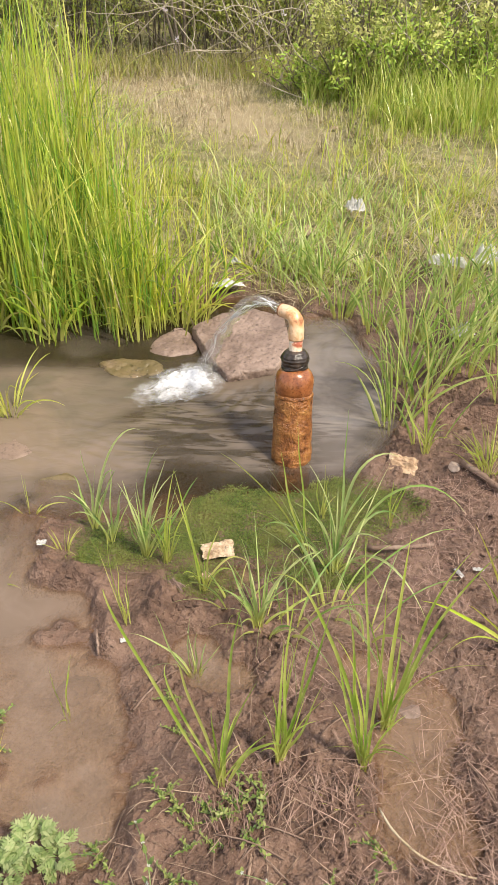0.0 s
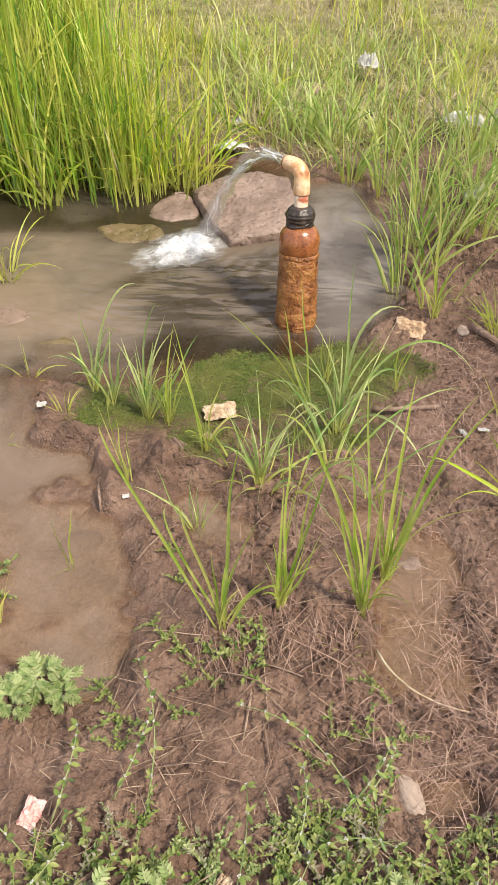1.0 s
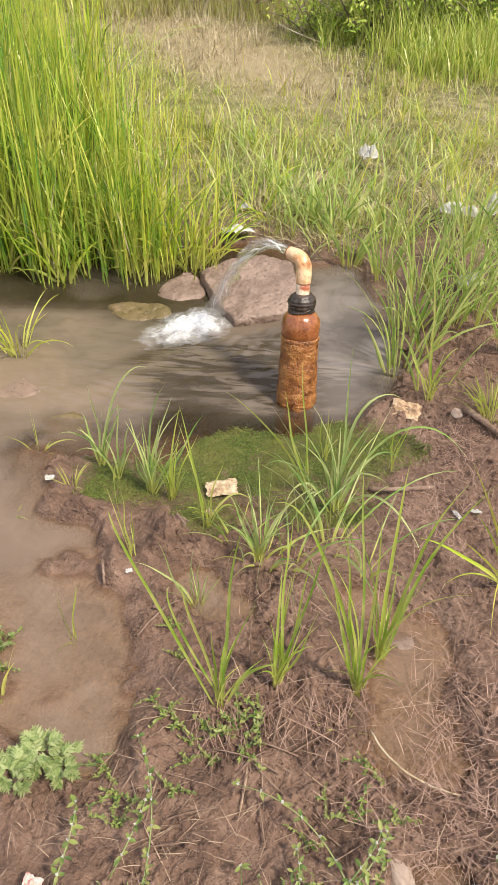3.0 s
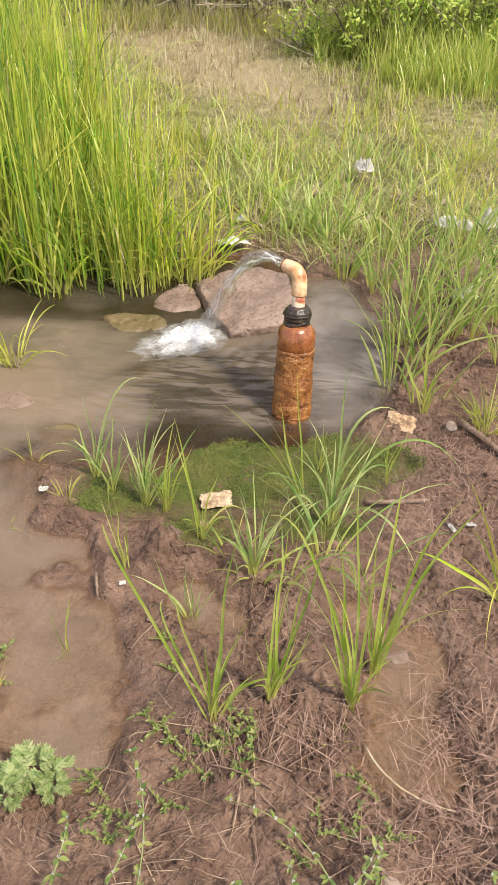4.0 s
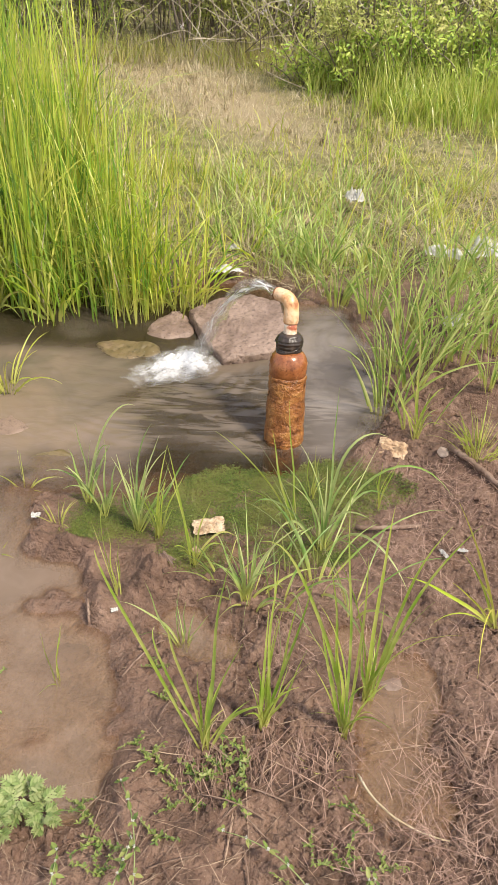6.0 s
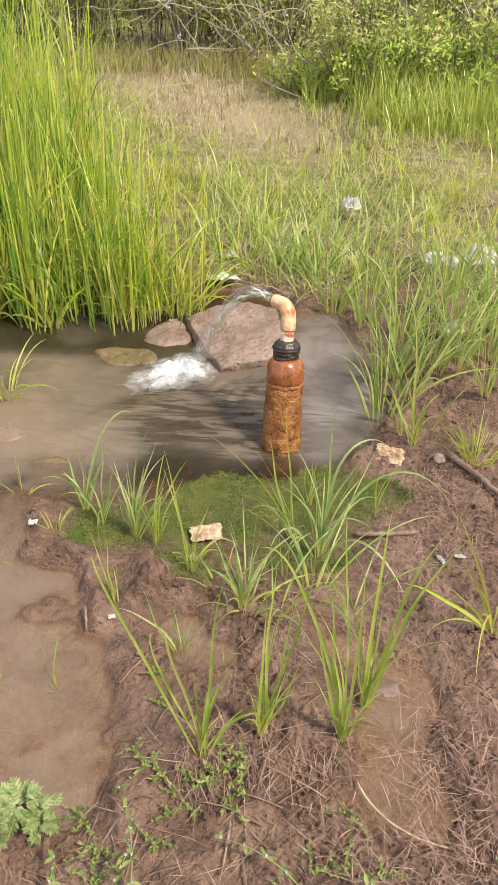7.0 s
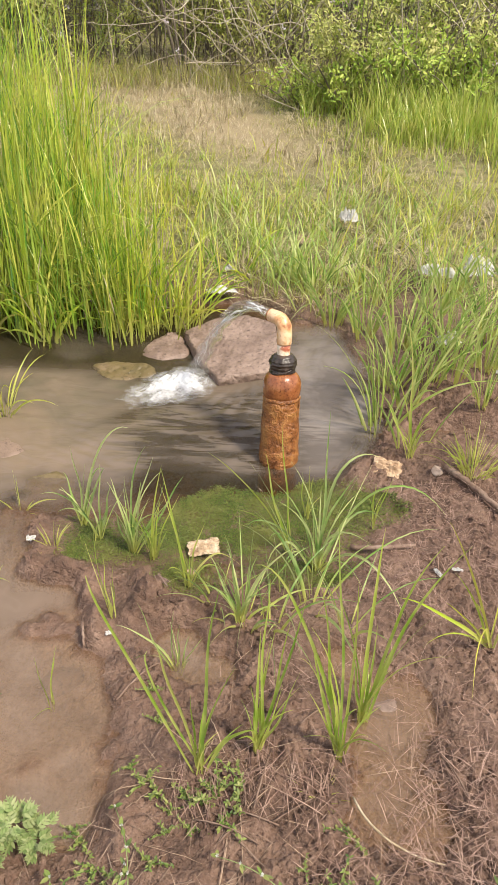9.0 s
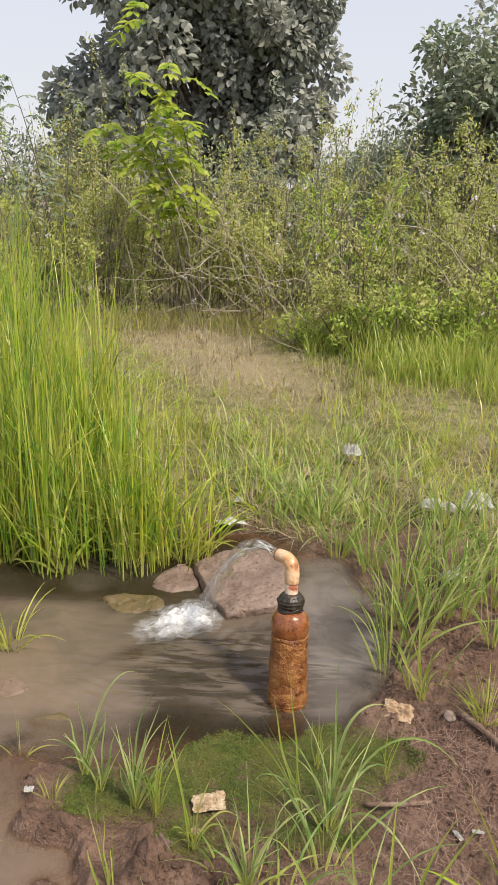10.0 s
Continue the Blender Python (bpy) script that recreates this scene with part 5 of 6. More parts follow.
def gz(x, y, up=0.0):
    return (x, y, max(0.0, float(land(x, y))) + up)


stick("stick", [gz(0.86, 1.935, 0.018), gz(0.93, 1.85, 0.02), gz(1.0, 1.73, 0.015)], 0.012, 0.009, TWIG, "short brown broken stick lying on the muddy bank", "stick")
stick("stick", [gz(0.53, 1.585, 0.012), gz(0.63, 1.57, 0.014), gz(0.72, 1.6, 0.014)], 0.008, 0.006, TWIG, "dark brown twig lying at the pond weed edge")
stick("straw_stalk", [gz(0.487, 0.827, 0.012), gz(0.55, 0.735, 0.022), gz(0.66, 0.695, 0.012)], 0.0028, 0.0018, STRAW, "long pale curved straw stalk on the mud", "straw stalk", 5)
stick("twig", [gz(-0.19, 1.25, 0.02), gz(-0.18, 1.215, 0.02), gz(-0.175, 1.19, 0.012)], 0.0045, 0.003, TWIG, "short grey-brown twig stuck in the mud")
stick("twig", [gz(-0.06, 1.03, 0.01), gz(-0.01, 1.1, 0.012), gz(0.03, 1.14, 0.014)], 0.003, 0.002, TWIG, "thin twig lying across the puddle edge")
for k in range(26):
    x0, y0, a, ln = rng.uniform(-0.1, 0.75), rng.uniform(0.45, 1.0), rng.uniform(0, 3.14), rng.uniform(0.05, 0.16)
    if min(float(land(x0 + ln * q * math.cos(a), y0 + ln * q * math.sin(a))) for q in (0, 0.5, 1)) < 0.006:
        continue
    stick("twig", [gz(x0, y0, 0.008), gz(x0 + ln / 2 * math.cos(a), y0 + ln / 2 * math.sin(a), 0.016), gz(x0 + ln * math.cos(a), y0 + ln * math.sin(a), 0.006)], 0.0022, 0.0013, TWIG, "thin dead twig lying on the mud", sides=5)


# ---- litter ----
def crumple(name, at, size, height, seed, mat, label, category="litter", turn=0.0, tilt=0.0, ragged=0.2):
    """A crumpled scrap of sheet with a torn outline, resting on the ground."""
    n = 26
    u, v = np.meshgrid(np.linspace(-1, 1, n), np.linspace(-1, 1, n))
    ang, rr = np.arctan2(v, u), np.maximum(np.abs(u), np.abs(v))
    edge = 1 - ragged * vnoise(ang * 2.2 + 10, ang * 0 + seed, seed) - ragged * 0.5 * vnoise(ang * 6 + 10, ang * 0 + seed, seed + 3)
    x, y = u * edge * size[0], v * edge * size[1]
    r1 = np.abs(2 * fbm(u * 1.6 + seed, v * 1.6, seed, 2) - 1)
    r2 = np.abs(2 * fbm(u * 3.5, v * 3.5 + seed, seed + 7, 2) - 1)
    z = height * (0.25 + 1.3 * r1 + 0.55 * r2) * (0.55 + 0.45 * (1 - rr ** 2))
    z -= z.min() - 0.002
    x = x * (1 - 0.15 * r2)
    idx = np.arange(n * n).reshape(n, n)
    q = np.stack([idx[:-1, :-1], idx[:-1, 1:], idx[1:, 1:], idx[1:, :-1]], -1).reshape(-1, 4)
    ob = put(name, mesh_np(name, np.stack([x, y, z], -1).reshape(-1, 3), q, mat, False), None, label, category)
    so = ob.modifiers.new("thickness", "SOLIDIFY")
    so.thickness, so.offset = 0.0012, 0.0
    ob.matrix_basis = pose(*at, tilt, 0, turn)
    return ob


crumple("dry_leaf", gz(0.68, 1.99, 0.004), (0.056, 0.038), 0.017, 4, DRYLEAF, "curled tan dry leaf on the mud beside the pond", "leaf", -20, 18, 0.12)
crumple("paper_scrap", gz(0.097, 1.567, 0.012), (0.052, 0.03), 0.014, 9, PAPER, "crumpled soiled cream paper on the pond weed", "paper", 14, 12, 0.1)
crumple("paper_scrap", gz(0.07, 1.475, 0.008), (0.016, 0.012), 0.01, 10, PAPER, "small torn white paper scrap below the crumpled paper", "paper", 50)
crumple("plastic_scrap", gz(0.77, 1.485, 0.006), (0.007, 0.02), 0.01, 14, FILM, "small torn white plastic scrap on the mud", "plastic scrap", 30)
crumple("plastic_scrap", gz(0.825, 1.495, 0.006), (0.019, 0.006), 0.008, 17, FILM, "small torn white plastic scrap on the mud", "plastic scrap", -10)
crumple("petal", gz(-0.115, 1.225, 0.008), (0.011, 0.007), 0.006, 19, FILM, "tiny white scrap on wet mud", "scrap", 20)
crumple("dark_leaf", gz(0.0, 1.385, 0.008), (0.03, 0.014), 0.012, 23, DARKLEAF, "curled dark rotten leaf on the mud", "leaf", -35, 0, 0.4)
crumple("plastic_scrap", gz(-0.42, 1.575, 0.01), (0.016, 0.012), 0.01, 27, FILM, "small white plastic scrap on the mud", "plastic scrap", 10)
crumple("wrapper", gz(-0.15, 0.45, 0.012), (0.022, 0.03), 0.012, 31, FILM_RED, "torn red and white sweet wrapper among weeds", "wrapper", -15, 10)
crumple("paper_scrap", gz(0.19, 0.345, 0.03), (0.014, 0.026), 0.012, 33, PAPER, "torn cream paper scrap among weeds", "paper", -35, 15)
crumple("plastic_bag", gz(0.68, 4.2, 0.07), (0.07, 0.055), 0.075, 37, FILM, "crumpled white plastic bag caught in grass", "plastic bag", 0, 0, 0.35)
crumple("plastic_bag", gz(0.44, 3.98, 0.03), (0.05, 0.04), 0.04, 39, PAPER, "small dull plastic scrap caught in grass", "plastic bag", 20)
crumple("plastic_bag", gz(1.25, 3.42, 0.06), (0.11, 0.06), 0.07, 41, FILM, "crumpled white plastic bag in the sedges", "plastic bag", 5, 0, 0.4)
crumple("plastic_sheet", gz(1.05, 3.4, 0.05), (0.1, 0.04), 0.05, 43, FILM, "flat white plastic sheet in the sedges", "plastic sheet", -8)
crumple("plastic_sheet", gz(0.02, 3.33, 0.03), (0.085, 0.03), 0.03, 45, FILM, "flat white plastic sheet at the far shore", "plastic sheet", 8)
crumple("plastic_bag", gz(1.0, 2.75, 0.02), (0.06, 0.03), 0.05, 47, FILM, "white plastic bag at the foot of the sedges", "plastic bag", 15)
crumple("plastic_scrap", gz(0.04, 3.6, 0.02), (0.03, 0.02), 0.03, 49, FILM, "white plastic scrap among the reeds", "plastic scrap", 15)
crumple("plastic_scrap", gz(1.16, 2.5, 0.02), (0.025, 0.015), 0.03, 51, FILM, "white plastic scrap on the muddy bank", "plastic scrap", 25)
crumple("plastic_scrap", gz(0.66, 6.05, 0.02), (0.03, 0.016), 0.02, 53, PAPER, "white plastic scrap on the turf", "plastic scrap", 0)


# ---- low weeds by the camera's feet ----
def weed_meshes(seed, height, nleaf, leaf_l, mat):
    r = np.random.default_rng(seed)
    stems, P, D = [], [], []
    for k in range(r.integers(4, 8)):
        a = r.uniform(0, 6.28)
        h = height * r.uniform(0.5, 1.1)
        tip = np.array([math.cos(a) * h * r.uniform(0.3, 1.5), math.sin(a) * h * r.uniform(0.3, 1.5), h * r.uniform(0.3, 0.8)])
        c = curve_pts((0, 0, -0.01), tip * np.array([0.35, 0.35, 0.6]), tip, 8)
        stems.append(tube(c, np.linspace(0.0017, 0.0009, 8), 5))
        for j in range(nleaf):
            q = r.uniform(0.15, 1.0)
            i = min(7, int(q * 8))
            b = r.uniform(0, 6.28)
            P.append(c[i])
            D.append((math.cos(b), math.sin(b), r.uniform(0.0, 0.9)))
    P, D = np.array(P), np.array(D)
    n = len(P)
    V, F = leaves(P, D, np.tile([0, 0, 1.0], (n, 1)) + r.normal(0, 0.25, (n, 3)), leaf_l * r.uniform(0.5, 1.1, n), leaf_l * 0.48 * r.uniform(0.6, 1.1, n))
    sv_, sf = join(stems)
    return mesh_np("stems", sv_, sf, WEED), mesh_np("leaves", V, F, mat)


KINDS = [weed_meshes(200 + k, h, nl, ll, m) for k, (h, nl, ll, m) in enumerate([(0.06, 18, 0.012, WEED), (0.05, 20, 0.01, WEED_DRY), (0.07, 20, 0.014, WEED), (0.045, 18, 0.009, WEED_DRY), (0.06, 22, 0.011, WEED_PALE), (0.075, 14, 0.019, WEED), (0.045, 9, 0.012, WEED)])]


def weed(x, y, kind, scale, turn, label):
    ob = thing("weed_plant", gz(x, y), label, "weed", "low weeds on the mud")
    ob.matrix_basis = Matrix.Translation(gz(x, y)) @ Matrix.Rotation(turn, 4, "Z") @ Matrix.Scale(scale, 4)
    put("stem", KINDS[kind][0], ob)
    put("leaf_spray", KINDS[kind][1], ob)


wr = random.Random(77)
LOWER = "small green broad-leaved weed on wet mud"
count = 0
while count < 310:
    x, y = wr.uniform(-0.45, 0.95) if count % 3 else wr.uniform(0.22, 0.68), wr.uniform(0.08, 0.62)
    lim = 0.42 + 0.13 * float(fbm(np.array(x * 5.0), np.array(2.0), 131)) + (0.03 if 0.3 < x < 0.62 else 0.02 if x >= 0.62 else -0.05 if x < 0.25 else 0)
    if y < min(lim, 0.47) and math.hypot(x - 0.53, (y - 0.5) * 0.7) > 0.075:
        weed(x, y, wr.choice((0, 1, 2, 3, 4, 5, 0, 2)), wr.uniform(0.6, 1.15), wr.uniform(0, 6.28), LOWER)
        count += 1
for x, y in [(0.04, 0.82), (0.07, 0.8), (0.1, 0.77), (0.16, 0.79), (0.2, 0.8), (0.18, 0.82), (0.1, 0.72), (0.15, 0.73), (0.08, 0.66), (-0.03, 0.65), (-0.02, 0.58), (0.21, 0.76), (0.13, 0.8), (-0.4, 1.02), (-0.38, 0.98), (-0.36, 0.93), (0.38, 0.66), (0.44, 0.62), (0.52, 0.62), (0.35, 0.58), (-0.09, 0.73), (-0.07, 0.71), (0.0, 0.86), (0.02, 1.06), (0.05, 0.98), (0.25, 0.83), (0.48, 0.75), (0.88, 0.6), (0.8, 0.5)]:
    weed(x, y, wr.choice((0, 2, 6, 6)), wr.uniform(0.6, 1.0), wr.uniform(0, 6.28), LOWER)
# fine dead twigs among the weeds
n = 900
x, y = rng.uniform(-0.45, 0.95, n), rng.uniform(0.08, 0.62, n)
b0 = np.stack([x, y, np.maximum(0.0, land(x, y)) + rng.uniform(0.004, 0.03, n)], -1)
V, F = strips(b0, rng.uniform(0, 2 * np.pi, n), rng.uniform(0.02, 0.08, n), np.full(n, 1.2) + rng.normal(0, 0.3, n), rng.normal(0.4, 0.8, n), rng.uniform(0.001, 0.002, n), 5, 1.0, 0.0)
put("weed_litter", mesh_np("weed_litter", V, F, STRAW_MID), None, "fine dead twigs and stalks among the low weeds", "straw", kind="stuff")
# pale floret heads on thin runners
for k in range(30):
    x, y = wr.uniform(-0.35, 0.75), wr.uniform(0.15, 0.52)
    ob = thing("flowering_weed", gz(x, y), "thin weed runner with tiny pale floret heads", "weed", "flowering weeds")
    a, ln = wr.uniform(0, 6.28), wr.uniform(0.12, 0.32)
    c = curve_pts((0, 0, -0.005), (ln * 0.5 * math.cos(a), ln * 0.5 * math.sin(a), 0.055), (ln * math.cos(a + 0.2), ln * math.sin(a + 0.2), 0.035), 14)
    V, F = tube(c, np.linspace(0.0016, 0.001, 14), 5)
    stem = put("stem", mesh_np("stem", V, F, WEED_PALE), ob)
    for i in range(3, 14, 2):
        m = 16
        dd = rng.normal(0, 1, (m, 3)) + np.array([0, 0, 0.4])
        V, F = leaves(np.tile(c[i] + np.array([0, 0, 0.004]), (m, 1)), dd, rng.normal(0, 1, (m, 3)), rng.uniform(0.002, 0.005, m), np.full(m, 0.0026))
        put("floret_head", mesh_np("floret_head", V, F, FLOWER), stem, kind="stuff")
        m = 3
        dd = rng.normal(0, 1, (m, 3)) * np.array([1, 1, 0.3])
        V, F = leaves(np.tile(c[i], (m, 1)), dd, np.tile([0, 0, 1.0], (m, 1)), rng.uniform(0.012, 0.024, m), rng.uniform(0.006, 0.01, m))
        put("leaf", mesh_np("leaf", V, F, WEED), stem)


def lobed_leaf(length, lobes, seed):
    """A deeply lobed leaf: broad lobes in pairs that spring from a broad midrib."""
    r = random.Random(seed)
    ps = []
    for k in range(lobes):
        s = (k + 0.5) / lobes
        w = length * 0.44 * math.sin(math.pi * min(1, 0.3 + s * 0.7)) + 0.003
        for side in (-1, 1):
            ps.append(((s * length * 0.8, 0, 0.02 * length * math.sin(s * 3)), (0.75, side, 0.12), w * r.uniform(0.85, 1.1), w * 0.36))
    ps.append(((0, 0, 0.0006), (1, 0, 0.06), length, length * 0.16))
    return leaves(np.array([p[0] for p in ps], float), np.array([p[1] for p in ps], float), np.tile([0, 0, 1.0], (len(ps), 1)), np.array([p[2] for p in ps]), np.array([p[3] for p in ps]), 0.1)


def lobed_weed(x, y, n, size, label):
    ob = thing("lobed_weed", gz(x, y), label, "weed", "lobed weeds")
    for k in range(n):
        V, F = lobed_leaf(size * wr.uniform(0.6, 1.05), 4, k)
        lf = put("leaf", mesh_np("leaf", V, F, WEED_PALE), ob)
        a = wr.uniform(0, 360)
        q = size * 0.9 * wr.random()
        lf.matrix_basis = pose(q * math.cos(radians(a)), q * math.sin(radians(a)), 0.012 + 0.05 * wr.random(), wr.uniform(-25, 25), wr.uniform(-40, 10), a + wr.uniform(-60, 60))


lobed_weed(-0.2, 0.7, 40, 0.042, "grey-green deeply lobed weed rosette on mud")
lobed_weed(-0.15, 0.69, 20, 0.038, "grey-green deeply lobed weed rosette on mud")
lobed_weed(-0.25, 0.66, 36, 0.042, "grey-green deeply lobed weed rosette on mud")
lobed_weed(0.5, 0.33, 24, 0.04, "green lobed weed rosette among low weeds")
lobed_weed(0.58, 0.3, 22, 0.04, "green lobed weed rosette among low weeds")
lobed_weed(0.1, 0.33, 12, 0.035, "green lobed weed rosette among low weeds")
lobed_weed(-0.39, 1.0, 8, 0.03, "small lobed weed at the puddle's edge")
lobed_weed(-0.02, 0.3, 12, 0.035, "green lobed weed rosette among low weeds")


# ---- hedge, saplings and trees ----
def bush(name, at, rx, ry, height, nstem, nleaf, leaf_l, mat, label, seed, category="bush", leaf_w=0.33, low=0.15, stem_mat=None, stem_r=0.008, group="hedge bushes", droop=0.0, even=False):
    r = np.random.default_rng(seed)
    ob = thing(name, at, label, category, group)
    stems, C = [], []
    for k in range(nstem):
        a, q = r.uniform(0, 6.28), math.sqrt(r.random())
        foot = np.array([rx * 0.5 * q * math.cos(a), ry * 0.5 * q * math.sin(a), -0.03])
        h = height * r.uniform(0.55, 1.05) * (1 - 0.25 * q * q)
        tip = np.array([rx * 1.05 * q * math.cos(a), ry * 1.05 * q * math.sin(a), h]) + r.normal(0, 0.12, 3) * np.array([1, 1, 0.3])
        mid = foot * 0.6 + tip * 0.4 + np.array([0, 0, h * 0.2]) + r.normal(0, 0.06, 3)
        c = curve_pts(foot, mid, tip, 9)
        V, F = tube(c, np.linspace(stem_r, stem_r * 0.3, 9) * r.uniform(0.6, 1.2), 5)
        put("stem", mesh_np("stem", V, F, stem_mat or BARK), ob)
        C.append(c)
        for j in range(2):
            i = r.integers(3, 8)
            t2 = c[i] + r.normal(0, 1, 3) * np.array([rx, ry, height]) * 0.16
            c2 = curve_pts(c[i], (c[i] + t2) / 2 + np.array([0, 0, 0.05]), t2, 9)
            stems.append(tube(c2, np.linspace(stem_r * 0.5, stem_r * 0.2, 9), 3))
            C.append(c2)
    V, F = join(stems)
    put("twig_tangle", mesh_np("twig_tangle", V, F, stem_mat or BARK), ob, kind="stuff")
    ci = r.integers(0, len(C), nleaf)
    # leaves gather in sprays along the outer two thirds of the shoots
    si = r.random(nleaf) ** 0.8 if even else np.clip(r.beta(2.2, 1.2, nleaf), 0, 1)
    A = np.stack(C)
    k = np.clip((si * 8).astype(int), 0, 7)
    f = (si * 8 - k)[:, None]
    P = A[ci, k] * (1 - f) + A[ci, k + 1] * f + r.normal(0, leaf_l * 0.7, (nleaf, 3))
    D = r.normal(0, 1, (nleaf, 3)) + np.array([0, -0.15, 0.1 - droop])
    N = r.normal(0, 0.45, (nleaf, 3)) + np.array([0.3, -0.5, 0.8])
    ok = P[:, 2] > low * height * r.random(nleaf)
    V, F = leaves(P[ok], D[ok], N[ok], leaf_l * r.uniform(0.55, 1.15, ok.sum()), leaf_l * leaf_w * r.uniform(0.7, 1.15, ok.sum()))
    put("foliage", mesh_np("foliage", V, F, mat), ob)
    return ob


def hedge_y(x):
    """How far the hedge's foot comes forward on one side."""
    return -1.3 * float(smooth01(np.array(x), -0.4, 1.5))


HEDGE_LABEL = "tangled green hedge bush with bare grey twigs"
hr = random.Random(5)
k = 0
for row, (yy, hh) in enumerate([(8.35, 1.25), (9.0, 1.9), (9.8, 2.5)]):
    for xx in np.arange(-5.6, 6.2, 0.95):
        x, y = xx + hr.uniform(-0.25, 0.25), yy + hr.uniform(-0.2, 0.2) + (1.0, 0.6, 0.2)[row] * hedge_y(xx)
        bush("hedge_bush", (x, y, float(land(x, y))), hr.uniform(0.65, 0.85), 0.55, hh * hr.uniform(0.85, 1.12), 22, 3600, hr.uniform(0.044, 0.06), HEDGE if hr.random() < 0.72 else HEDGE_BRIGHT, HEDGE_LABEL, 300 + k, low=0.0 if row == 0 else 0.15, even=row == 0)
        k += 1
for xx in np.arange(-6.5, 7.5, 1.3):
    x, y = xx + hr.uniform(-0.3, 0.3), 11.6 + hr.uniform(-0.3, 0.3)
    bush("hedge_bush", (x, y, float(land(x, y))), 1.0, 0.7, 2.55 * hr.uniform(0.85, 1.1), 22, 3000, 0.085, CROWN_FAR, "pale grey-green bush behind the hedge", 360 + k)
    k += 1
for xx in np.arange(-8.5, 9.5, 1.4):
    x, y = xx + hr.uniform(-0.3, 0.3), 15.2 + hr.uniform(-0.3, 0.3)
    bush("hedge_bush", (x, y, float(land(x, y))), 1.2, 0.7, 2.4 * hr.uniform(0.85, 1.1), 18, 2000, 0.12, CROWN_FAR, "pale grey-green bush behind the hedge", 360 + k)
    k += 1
# brighter low growth in front on one side
for x, y, h in [(0.6, 7.3, 0.3), (1.0, 7.0, 0.42), (1.35, 6.8, 0.6), (1.8, 6.6, 0.7), (2.3, 6.5, 0.75), (2.9, 6.45, 0.8), (3.6, 6.5, 0.85), (4.3, 6.6, 0.8)]:
    bush("leafy_weed", (x, y, float(land(x, y))), 0.55, 0.35, h, 26, 1500, 0.055, HEDGE_BRIGHT, "bright green leafy weeds in front of the hedge", 400 + int(x * 10), "weed", 0.36, 0.0, group="leafy weeds", even=True)
# pale small flowers dotted on the hedge
n = 70
P = np.stack([rng.uniform(-3.5, 4, n), rng.uniform(7.75, 8.4, n), rng.uniform(0.5, 1.7, n)], -1)
P[:, 1] += np.array([hedge_y(q) for q in P[:, 0]])
m = 7
V, F = leaves(np.repeat(P, m, 0) + rng.normal(0, 0.01, (n * m, 3)), rng.normal(0, 1, (n * m, 3)), rng.normal(0, 1, (n * m, 3)), np.full(n * m, 0.028), np.full(n * m, 0.018))
put("hedge_flowers", mesh_np("hedge_flowers", V, F, PINK), None, "small pale pink flowers scattered over the hedge", "flowers", kind="stuff")


def tree(name, at, height, spread, crown_low, nblob, nleaf, leaf_l, mat, label, seed, trunk_r=0.16, leaf_w=0.6, blob=0.55):
    """A tapered trunk, forking limbs, and a crown of many leaves gathered round the limbs' ends."""
    r = np.random.default_rng(seed)
    ob = thing(name, at, label, "tree", "trees behind the hedge")
    top = np.array([r.normal(0, 0.2), r.normal(0, 0.2), height * 0.75])
    c = curve_pts((0, 0, -0.2), (0.15, 0.05, height * 0.35), top, 12)
    V, F = tube(c, np.linspace(trunk_r, trunk_r * 0.3, 12), 10)
    trunk = put("trunk", mesh_np("trunk", V, F, BARK), ob)
    ends = []
    for k in range(nblob):
        u = r.normal(0, 1, 3)
        u /= np.linalg.norm(u)
        q = r.uniform(0.15, 1.0) ** 0.6
        e = np.array([u[0] * spread * q, u[1] * spread * 0.9 * q, (crown_low + height) / 2 + u[2] * (height - crown_low) / 2 * q])
        ends.append(e)
        i = int(np.clip(e[2] / height * 9, 2, 10))
        cc = curve_pts(c[i], (c[i] + e) / 2 + np.array([0, 0, 0.15]), e, 7)
        V, F = tube(cc, np.linspace(trunk_r * 0.28, 0.01, 7), 5)
        put("limb", mesh_np("limb", V, F, BARK), trunk)
    E = np.array(ends)
    ci = r.integers(0, nblob, nleaf)
    rad = blob * r.uniform(0.6, 1.25, nblob)
    dirs = r.normal(0, 1, (nleaf, 3))
    dirs /= np.linalg.norm(dirs, axis=1, keepdims=True)
    P = E[ci] + dirs * (rad[ci] * r.uniform(0.2, 1.0, nleaf) ** 0.5)[:, None]
    D = dirs + r.normal(0, 0.6, (nleaf, 3)) + np.array([0, 0, -0.35])
    N = dirs * 0.6 + r.normal(0, 0.5, (nleaf, 3)) + np.array([0, 0, 0.6])
    V, F = leaves(P, D, N, leaf_l * r.uniform(0.55, 1.1, nleaf), leaf_l * leaf_w * r.uniform(0.7, 1.1, nleaf))
    put("crown", mesh_np("crown", V, F, mat), ob)
    return ob


tree("broadleaf_tree", (-1.4, 14.0, 0.15), 7.2, 2.35, -0.9, 150, 42000, 0.17, CROWN_HAZED, "large dark grey-green broad-leaved tree behind the hedge", 21, 0.16, 0.75, 0.48)
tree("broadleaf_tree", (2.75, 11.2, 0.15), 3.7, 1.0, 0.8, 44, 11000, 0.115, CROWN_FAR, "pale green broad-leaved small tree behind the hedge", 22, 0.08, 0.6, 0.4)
tree("broadleaf_tree", (4.6, 14.5, 0.15), 4.7, 1.7, 0.8, 50, 12000, 0.13, CROWN_HAZED, "dark broad-leaved tree behind the hedge", 23)
